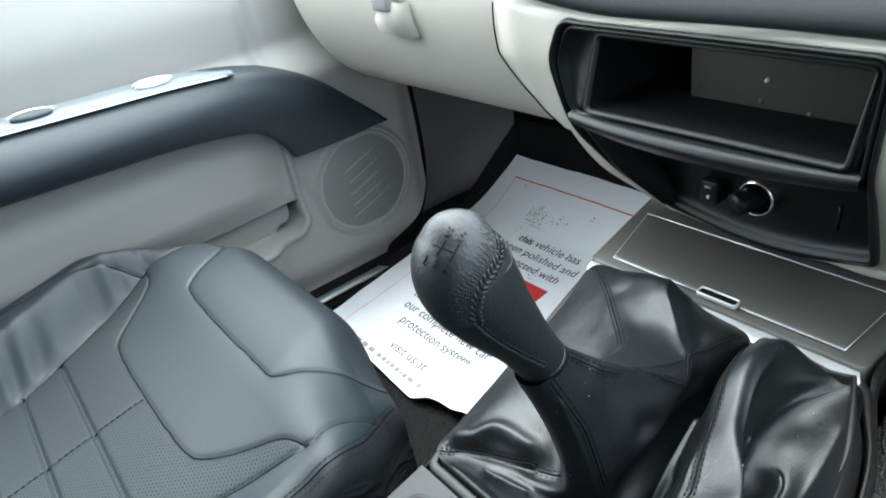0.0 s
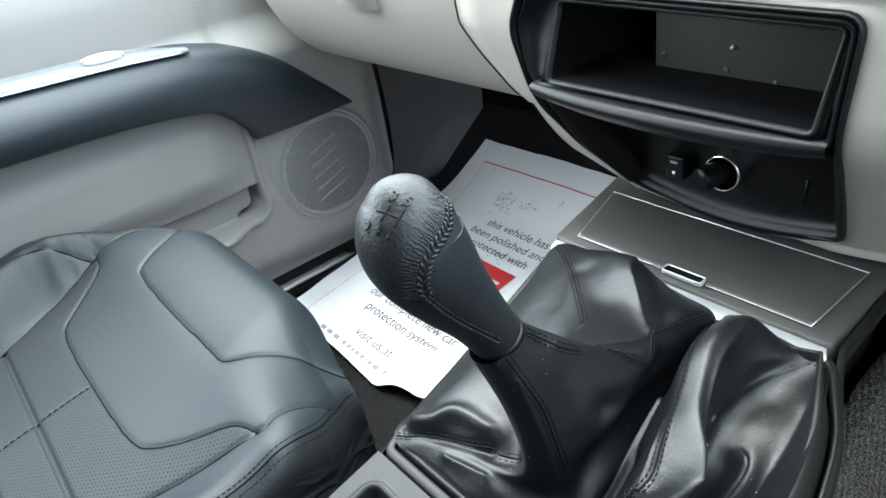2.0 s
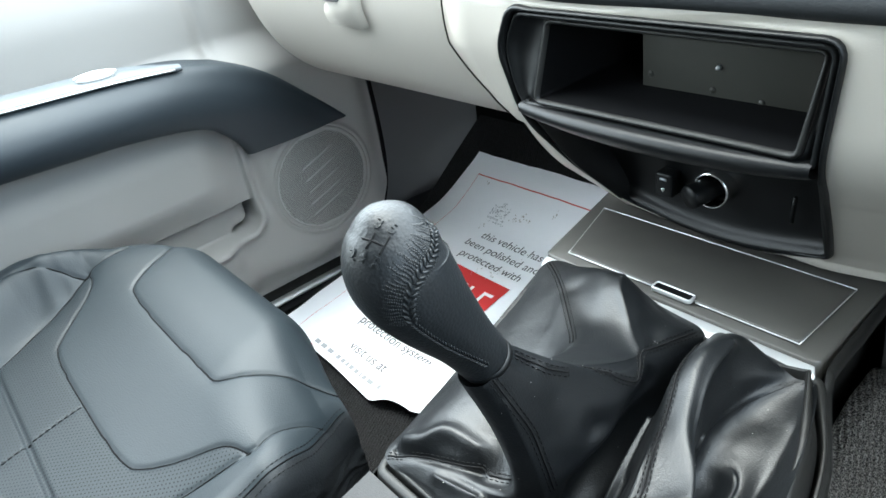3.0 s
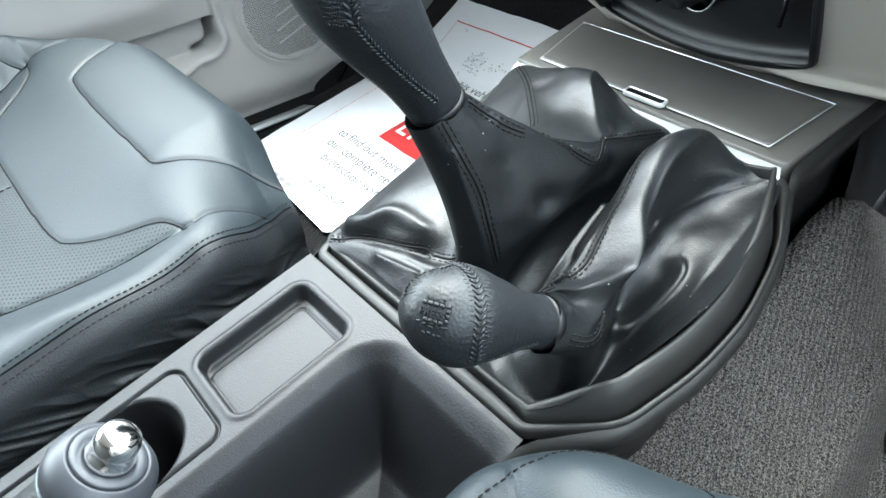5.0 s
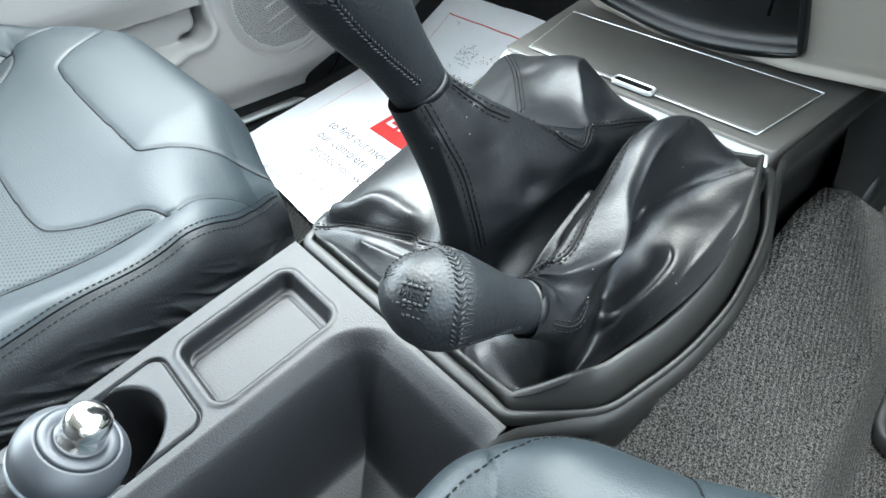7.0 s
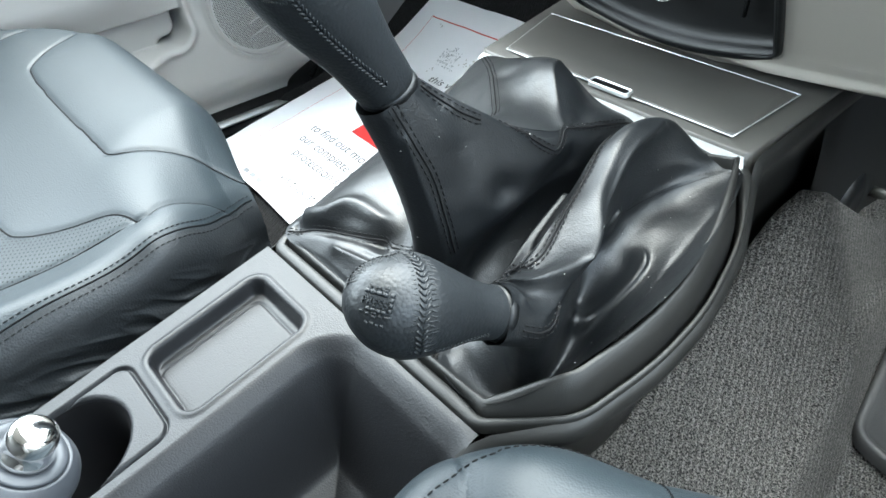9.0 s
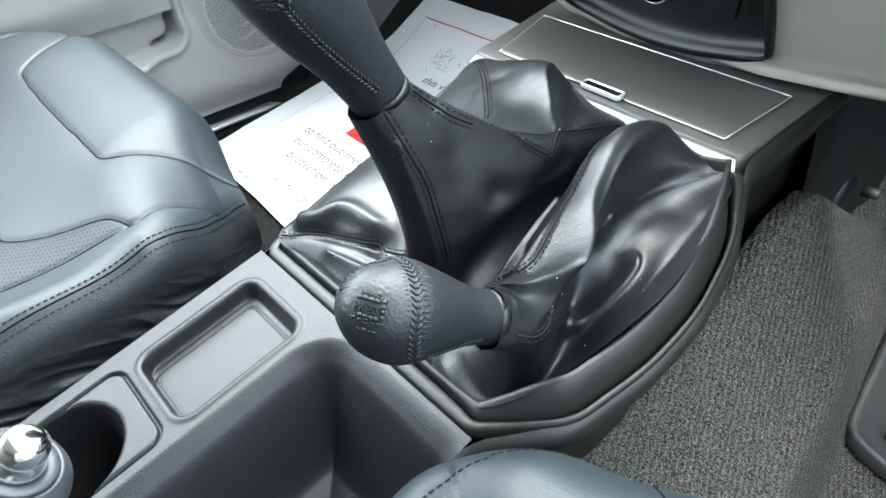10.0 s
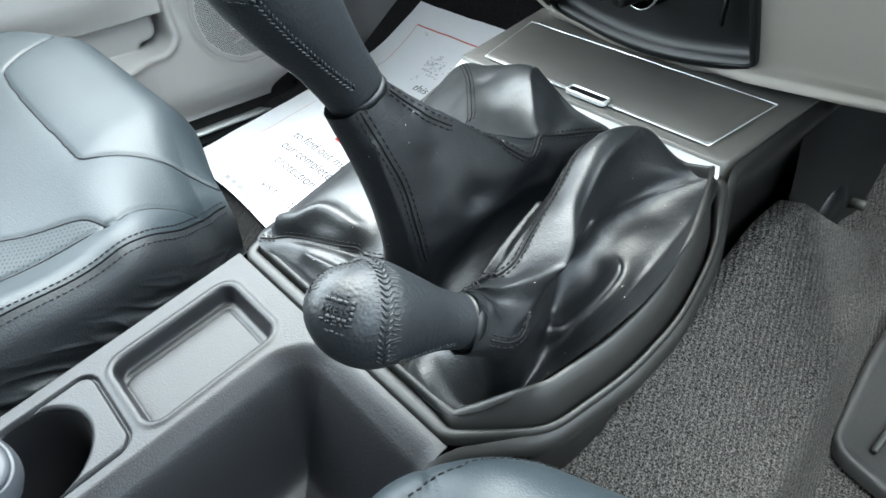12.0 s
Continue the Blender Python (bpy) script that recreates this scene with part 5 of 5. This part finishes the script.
# the surround of the centre panel
FASCIA = [(-0.111, -0.022, 0.609), (0.113, -0.022, 0.606), (0.1075, -0.020, 0.536), (0.096, 0.030, 0.478), (0.084, 0.076, 0.424), (0.03, 0.086, 0.409), (-0.04, 0.088, 0.407), (-0.088, 0.078, 0.420), (-0.112, 0.035, 0.468), (-0.117, -0.010, 0.522), (-0.125, -0.022, 0.580)]
fascia_loop = rounded(FASCIA, [0.008, 0.010, 0.02, 0.02, 0.008, 0.02, 0.02, 0.014, 0.02, 0.02, 0.012], 260)
fc = vec(0, 0.02, 0.51)


def spread(loop, k, d, dy):
    """A loop pushed outwards from the panel's middle and back in depth."""
    n = len(loop)
    res = []
    for i, p in enumerate(loop):
        t = loop[(i + 1) % n] - loop[i - 1]
        o = Vector((t.z, 0, -t.x)).normalized()
        if o.dot(p - fc) < 0:
            o = -o
        res.append(p + o * d + vec(0, dy, 0))
    return res


def dash_depth(z):
    """How far forward the face of the dash lies at a height."""
    if z > 0.505:
        below = [d for d in DASH_LINE if d.z <= z and d.y < 0.09]
        above = [d for d in DASH_LINE if d.z > z]
        a, b = below[0], above[-1]
        return a.y + (b.y - a.y) * (z - a.z) / (b.z - a.z)
    return 0.040 + (0.505 - z) * 0.55


BORDER = [(-0.2000, 0.6215), (0.42, 0.6215), (0.42, 0.540), (0.42, 0.480), (0.42, 0.437), (0.03, 0.396), (-0.04, 0.394), (-0.098, 0.408), (-0.132, 0.455), (-0.180, 0.516), (-0.206, 0.572)]
marks = [min(range(260), key=lambda i: (fascia_loop[i] - Vector(f)).length) for f in FASCIA]
fars = [None] * 260
for k, m in enumerate(marks):
    nxt = marks[(k + 1) % len(marks)]
    span = (nxt - m) % 260 if (nxt - m) % 260 < 200 else (nxt - m) % 260 - 260
    a, b = BORDER[k], BORDER[(k + 1) % len(marks)]
    step_i = 1 if span >= 0 else -1
    for j in range(0, span + step_i, step_i):
        f = j / span if span else 0
        x, z = a[0] + (b[0] - a[0]) * f, a[1] + (b[1] - a[1]) * f
        depth = dash_depth(z) + 0.055 * smooth_step(0.12, 0.42, x)
        if x < 0.05:
            depth += (min(depth, fascia_loop[(m + j) % 260].y + 0.010) - depth) * smooth_step(0.535, 0.455, z)
        fars[(m + j) % 260] = vec(x, depth, z)
near = spread(fascia_loop, 0, 0.005, 0.0)
half = [a.lerp(b, 0.45) + vec(0, -0.006 * smooth_step(0.02, 0.08, (a - b).length), 0) for a, b in zip(near, fars)]
ends = [vec(q.x, q.y + 0.05, q.z - (0.004 if q.z < 0.5 else 0)) for q in fars]
part("centre_surround", loft([spread(fascia_loop, 0, 0.0, 0.006), spread(fascia_loop, 0, 0.0015, -0.001), near, half, fars, ends]), LIGHT, dash, "light grey surround of the centre panel")
seam_line = [fars[i % 260] + vec(0, -0.0015, 0) for i in range(260) if fars[i].x < -0.125 and fars[i].z > 0.47]
seam_line = sorted(seam_line, key=lambda p: -p.z)
seam_line = [p for p in seam_line if p.z < 0.6205]
part("panel_gap", tube(even(seam_line, 60), 0.0007, 6), VOID, dash, "dark gap between glovebox and surround")

# dark fascia frame with the empty radio slot
slot = rounded([(-0.0895, -0.0100, 0.5975), (0.1000, -0.0110, 0.5955), (0.0950, -0.0225, 0.543), (-0.0945, -0.0225, 0.5445)], 0.003, 260)
upper_loop = rounded([(-0.110, -0.020, 0.608), (0.112, -0.020, 0.605), (0.1065, -0.019, 0.535), (-0.1085, -0.019, 0.537), (-0.1165, -0.019, 0.545), (-0.124, -0.020, 0.582)], [0.008, 0.010, 0.004, 0.004, 0.01, 0.012], 260)


def aligned(loop, ref):
    """The loop started and turned so that it runs beside ref."""
    n = len(loop)
    best = None
    for cand in (loop, loop[::-1]):
        for k in range(0, n, 4):
            r = cand[k:] + cand[:k]
            d = sum((a - b).length for a, b in zip(r[::13], ref[::13]))
            if best is None or d < best[0]:
                best = (d, r)
    return best[1]


slot = aligned(slot, upper_loop)
slot_c = vec(0.0, 0, 0.571)


def toward(loop, amount, dy):
    res = []
    n = len(loop)
    for i, p in enumerate(loop):
        t = loop[(i + 1) % n] - loop[i - 1]
        o = Vector((t.z, 0, -t.x)).normalized()
        if o.dot(slot_c - p) < 0:
            o = -o
        res.append(p + o * amount + vec(0, dy, 0))
    return res


fascia = part("fascia", loft([toward(upper_loop, 0.0, 0.012), toward(upper_loop, 0.0, -0.001), toward(upper_loop, 0.0015, -0.003), toward(upper_loop, 0.0035, -0.003), toward(upper_loop, 0.0050, 0.002), toward(slot, -0.0065, 0.0025), toward(slot, -0.004, 0.001)]), BLACK, dash, "black centre panel")


def bezel_width(p):
    return 0.0013 + 0.0026 * smooth_step(0.072, 0.092, p.x) * smooth_step(0.54, 0.51, p.z) + 0.0012 * smooth_step(0.50, 0.54, p.z) + 0.0020 * smooth_step(-0.09, -0.115, p.x) * smooth_step(0.50, 0.54, p.z)


def bezel_loop(k, dy):
    outer_loop = spread(fascia_loop, 0, 1.0, 0.0)
    return [p + (q - p).normalized() * (bezel_width(p) * k) + vec(0, dy, 0) for p, q in zip(fascia_loop, outer_loop)]


part("outer_bezel", loft([bezel_loop(-0.3, 0.004), bezel_loop(-0.1, -0.003), bezel_loop(0.35, -0.0052), bezel_loop(0.8, -0.0045), bezel_loop(1.0, -0.002), bezel_loop(1.02, 0.008)]), BLACK, fascia, "rounded black outer rim")
part("slot_frame", loft([toward(slot, -0.0028, 0.003), toward(slot, -0.0028, -0.0010), toward(slot, -0.0014, -0.0020), toward(slot, 0.0, -0.0012), toward(slot, 0.0008, 0.003)]), SATIN, fascia, "grey frame of the empty radio slot")
box = [toward(slot, 0.0008, 0.002), toward(slot, 0.0016, 0.140)]
part("slot_box", loft(box, True, False, True), VOID, fascia, "black empty radio slot")
part("back_plate", block(-0.043, 0.108, 0.034, 0.037, 0.535, 0.606, 0.001), STEEL, fascia, "dull metal plate inside the slot")
part("slot_screw", tube([vec(0.016, 0.031, 0.565), vec(0.016, 0.0345, 0.565)], [0.0012, 0.0018], 10), METAL, fascia)
for x, z in ((-0.035, 0.594), (-0.036, 0.554), (0.046, 0.545), (0.012, 0.549)):
    part("plate_stud", tube([vec(x, 0.0334, z), vec(x, 0.0342, z)], [0.0020, 0.0026], 14), STEEL, fascia)

# the curved shelf under the slot
shelf_rows = []
for k in range(60):
    u = k / 59
    x = -0.112 + 0.2165 * u
    belly = 0.016 * math.sin(math.pi * u) ** 0.7
    z0 = 0.5405 - 0.001 * u
    shelf_rows.append(spline([(x, -0.014, z0 + 0.001), (x, -0.024 - 0.2 * belly, z0 - 0.001), (x, -0.026 - 0.5 * belly, z0 - 0.005), (x, -0.020 - 0.3 * belly, z0 - 0.010 - 0.45 * belly), (x, 0.002, z0 - 0.016 - 0.6 * belly), (x, 0.04, z0 - 0.018 - 0.6 * belly)], 16))
part("shelf", loft(shelf_rows, False), BLACK, fascia, "black curved shelf lip under the slot")

# the lower tray with switch and socket
lower_rows = []
for k in range(60):
    u = k / 59
    xt, xb = -0.112 + 0.220 * u, -0.094 + 0.180 * u
    dip = 0.010 * math.sin(math.pi * u)
    lower_rows.append(spline([(xt, 0.010, 0.522), (xt * 0.99, 0.052, 0.500), (xt * 0.98, 0.068, 0.480), ((xt + xb) / 2, 0.078, 0.455), (xb, 0.083, 0.434 - dip), (xb, 0.079, 0.426 - dip * 1.2), (xb, 0.074, 0.4235 - dip * 1.3), (xb, 0.080, 0.418 - dip * 1.3)], 30))
part("lower_tray", loft(lower_rows, False), BLACK, fascia, "black open tray below the shelf")
for s, pts in ((-1, [(-0.113, -0.010, 0.528), (-0.110, 0.030, 0.472), (-0.092, 0.070, 0.424)]), (1, [(0.107, -0.014, 0.534), (0.097, 0.026, 0.480), (0.085, 0.072, 0.426)])):
    part("tray_cheek", loft([[p + vec(dx, dy, 0) for p in spline(pts, 20)] for dx, dy in ((s * 0.003, 0.004), (s * 0.001, -0.002), (-s * 0.002, -0.002), (-s * 0.004, 0.05))], False), BLACK, fascia)
part("divider", tube([vec(0.060, 0.066, 0.468), vec(0.056, 0.073, 0.444)], 0.0016, 8), BLACK, fascia)
switch = part("rocker_switch", block(-0.053, -0.037, 0.064, 0.084, 0.440, 0.461, 0.002), BLACK, fascia, "small black rocker switch")
part("switch_mark", tube([vec(-0.048, 0.0636, 0.456), vec(-0.042, 0.0636, 0.456)], 0.0011, 6), PALE, switch)
part("switch_arrow", tube([vec(-0.045, 0.0636, 0.448), vec(-0.045, 0.0636, 0.445)], [0.0018, 0.0004], 3), WHITE, switch)
sock = part("socket_ring", loft([[vec(-0.0030 + r * math.cos(a), y, 0.4575 + r * math.sin(a)) for a in [math.pi * k / 18 for k in range(36)]] for r, y in ((0.0150, 0.080), (0.0148, 0.064), (0.0140, 0.0615), (0.0128, 0.0625), (0.0122, 0.074))]), CHROME, fascia, "chrome ring of the lighter socket")
part("plug", tube([vec(-0.0118, 0.0475, 0.4555), vec(-0.0112, 0.0492, 0.4557), vec(-0.0075, 0.060, 0.4568), vec(-0.0040, 0.074, 0.457)], [0.0088, 0.0096, 0.0096, 0.0088], 32), BLACK, sock, "black rubber lighter plug")

# the dark upper pad and the glovebox latch
part("upper_pad", surface(lambda u, v: vec(-0.19 + 0.64 * u, -0.017 + 0.14 * v * v - 0.010 * math.sin(math.pi * min(1, v * 2.4) ** 0.6), 0.6130 + 0.085 * v + 0.012 * smooth_step(0.2, 0.0, u)), 50, 24), PAD, dash, "charcoal upper dash pad")
latch_rows = []
for k in range(12):
    v = k / 11
    z = 0.612 - 0.036 * v
    y = dash_depth(z) - 0.0035 - 0.004 * math.sin(math.pi * v)
    latch_rows.append([vec(-0.392 + 0.03 * (1 - v) ** 2, y + 0.012, z), vec(-0.388 + 0.03 * (1 - v) ** 2, y, z), vec(-0.36, y - 0.001, z - 0.002), vec(-0.334, y, z - 0.003), vec(-0.331, y + 0.012, z - 0.003)])
part("glovebox_latch", loft(latch_rows, False), LIGHT, dash, "pale glovebox release paddle")
# Proud darker block gives the shaded look of a hollow above the paddle.
part("latch_hollow_shade", block(-0.378, -0.350, dash_depth(0.606) - 0.0105, dash_depth(0.606) + 0.01, 0.6005, 0.616, 0.003), GREY, dash)
settle(dash)

# ---- footwells ----
paper = thing("paper_floor_mat", "white printed paper mat lying in the passenger footwell", "paper mat", (-0.55, 0.2, 0.12))
SHEET_Y, SHEET_Z = (-0.08, 0.10, 0.26, 0.29, 0.32, 0.36, 0.42), (0.0895, 0.1165, 0.1405, 0.147, 0.163, 0.190, 0.232)


def on_paper(x, y, lift=0.0):
    """The sheet: flat on the floor, bent up the toe board, its rear corner by the console turned up."""
    z = float(np.interp(y - 0.006, SHEET_Y, SHEET_Z) + np.interp(y + 0.006, SHEET_Y, SHEET_Z)) / 2 + 0.0035 + lift
    z += 0.0035 * noise.noise(vec(x * 8, y * 9, 2)) + 0.0012 * noise.noise(vec(x * 30, y * 24, 5))
    curl = smooth_step(-0.415, -0.345, x + 0.4 * (y + 0.06)) * smooth_step(0.030, -0.050, y)
    z += 0.030 * curl * (0.7 + 0.3 * math.sin(x * 60))
    return vec(x, y + 0.022 * curl, z)


def sheet_point(u, v):
    y = -0.072 + 0.466 * v
    left = -0.668 - 0.006 * math.sin(v * 3) + 0.010 * smooth_step(0.75, 1.0, v)
    return on_paper(left + (-0.265 - left) * u, y + 0.006 * math.sin(u * 5) * (1 - v))


part("sheet", surface(sheet_point, 110, 130), PAPER, paper)


def word_mesh(words, size):
    cu = bpy.data.curves.new("words", "FONT")
    cu.body, cu.size = words, size
    tmp = bpy.data.objects.new("words", cu)
    scene.collection.objects.link(tmp)
    bpy.context.view_layer.update()
    me = bpy.data.meshes.new_from_object(tmp.evaluated_get(bpy.context.evaluated_depsgraph_get()))
    bpy.data.objects.remove(tmp)
    bpy.data.curves.remove(cu)
    return me, max(v.co.x for v in me.vertices)


def paper_text(words, x, y, size, material, centred=True):
    """A printed line, each word a part of its own."""
    split = words.split()
    whole = word_mesh(words, size)[1]
    start = x - (whole / 2 if centred else 0)
    for k, word in enumerate(split):
        me, width = word_mesh(word, size)
        at = word_mesh(" ".join(split[:k + 1]), size)[1] - width
        for w in me.vertices:
            w.co = on_paper(start + at + w.co.x, y + w.co.y, 0.0010)
        me.materials.clear()
        me.materials.append(material)
        ob = new("printed_word", me)
        ob.parent = paper


def paper_bar(x0, x1, y0, y1, material, name, lift=0.001):
    bm = surface(lambda a, b: on_paper(x0 + (x1 - x0) * a, y0 + (y1 - y0) * b, lift), max(6, int(abs(x1 - x0) * 250)), max(4, int(abs(y1 - y0) * 250)))
    return part(name, bm, material, paper)


for words, x, y, mid in (("this vehicle has", -0.527, 0.2585, False), ("been polished and", -0.540, 0.2325, False), ("protected with", -0.526, 0.2065, False), ("to find out more about", -0.466, 0.0620, True), ("our complete new car", -0.463, 0.0365, True), ("protection system", -0.460, 0.0110, True), ("visit us at", -0.470, -0.0310, True)):
    paper_text(words, x, y, 0.0225, INK, mid)
for k, w in enumerate((0.016, 0.016, 0.016, 0.003, 0.011, 0.010, 0.007, 0.011, 0.010, 0.005, 0.010, 0.016, 0.003, 0.010)):
    x = -0.572 + sum((0.016, 0.016, 0.016, 0.003, 0.011, 0.010, 0.007, 0.011, 0.010, 0.005, 0.010, 0.016, 0.003, 0.010)[:k]) + 0.002 * k
    paper_bar(x, x + w * 0.75, -0.0555, -0.0485, ADDRESS, "web_address_bar")
paper_bar(-0.512, -0.388, 0.098, 0.188, RED, "red_panel")
for a in range(4):
    x = -0.502 + 0.028 * a
    paper_bar(x, x + 0.006, 0.122, 0.164, WHITE, "logo_shape", 0.0016)
    paper_bar(x + 0.006, x + 0.020, 0.158 if a % 2 else 0.122, 0.164 if a % 2 else 0.128, WHITE, "logo_shape", 0.0016)
for x0, x1, y0, y1 in ((-0.628, -0.302, 0.3585, 0.3602), (-0.628, -0.302, -0.0610, -0.0603), (-0.628, -0.6273, -0.062, 0.3605), (-0.3034, -0.302, -0.062, 0.3605)):
    paper_bar(x0, x1, y0, y1, RED, "red_border")
# the worn crest over the text: specks that fill a shield, crown, supporters and scroll, with scuffs beside it


def blots(spots, seed):
    """Small uneven spots of print on the paper, joined: centre and half sizes of each."""
    rnd = random.Random(seed)
    bm = bmesh.new()
    for x, y, rx, ry in spots:
        turn = rnd.uniform(0, 3.14)
        ring = []
        for k in range(9):
            a, f = k * math.tau / 9, rnd.uniform(0.7, 1.15)
            du, dv = rx * f * math.cos(a), ry * f * math.sin(a)
            ring.append(bm.verts.new(on_paper(x + du * math.cos(turn) - dv * math.sin(turn), y + du * math.sin(turn) + dv * math.cos(turn), 0.001)))
        bm.faces.new(ring)
    return bm


rnd_crest = random.Random(12)
spots = []
for cx, cy, hw, hh, n in ((0, 0.012, 0.007, 0.009, 34), (0, 0.024, 0.005, 0.005, 12), (-0.014, 0.012, 0.005, 0.010, 22), (0.014, 0.012, 0.005, 0.010, 22), (0, -0.001, 0.021, 0.002, 26), (0, -0.007, 0.026, 0.0014, 16)):
    spots += [(-0.533 + cx + rnd_crest.uniform(-hw, hw), 0.302 + cy + rnd_crest.uniform(-hh, hh), rnd_crest.uniform(0.0006, 0.0016), rnd_crest.uniform(0.0005, 0.0012)) for _ in range(n)]
tagged(part("crest", blots(spots, 5), CRESTGREY, paper), kind="stuff")
for x, y, reach, n in ((-0.495, 0.309, 0.008, 7), (-0.482, 0.318, 0.010, 9), (-0.546, 0.278, 0.006, 5), (-0.426, 0.335, 0.009, 6), (-0.594, 0.350, 0.006, 5), (-0.466, 0.313, 0.005, 4), (-0.436, 0.198, 0.012, 12), (-0.470, 0.190, 0.012, 8), (-0.42, 0.262, 0.01, 5)):
    spots = [(x + rnd_crest.gauss(0, reach * 0.4), y + rnd_crest.gauss(0, reach * 0.5), rnd_crest.uniform(0.0006, 0.0022), rnd_crest.uniform(0.0004, 0.0012)) for _ in range(n)]
    part("smudge", blots(spots, n), STAIN, paper)
settle(paper)

mat_loop = rounded([(0.216, 0.092, 0.125), (0.42, 0.045, 0.125), (0.40, 0.36, 0.155), (0.190, 0.33, 0.152), (0.199, 0.20, 0.138)], [0.02, 0.03, 0.03, 0.03, 0.02], 80)
mat = thing("rubber_floor_mat", "black rubber heel mat with a raised rim on the carpet", "floor mat", (0.3, 0.2, 0.12))
part("mat", loft([shift(mat_loop, (0, 0, -0.006)), shift(mat_loop, (0, 0, 0.006)), shift(inset(mat_loop, 0.004), (0, 0, 0.008)), shift(inset(mat_loop, 0.009), (0, 0, 0.006)), shift(inset(mat_loop, 0.011), (0, 0, 0.002))], True, False, True), MAT, mat)
for k in range(6):
    x = 0.245 + 0.025 * k
    part("rib", tube([vec(x, 0.11, 0.133), vec(x, 0.29, 0.151)], 0.003, 8), MAT, mat)
settle(mat)
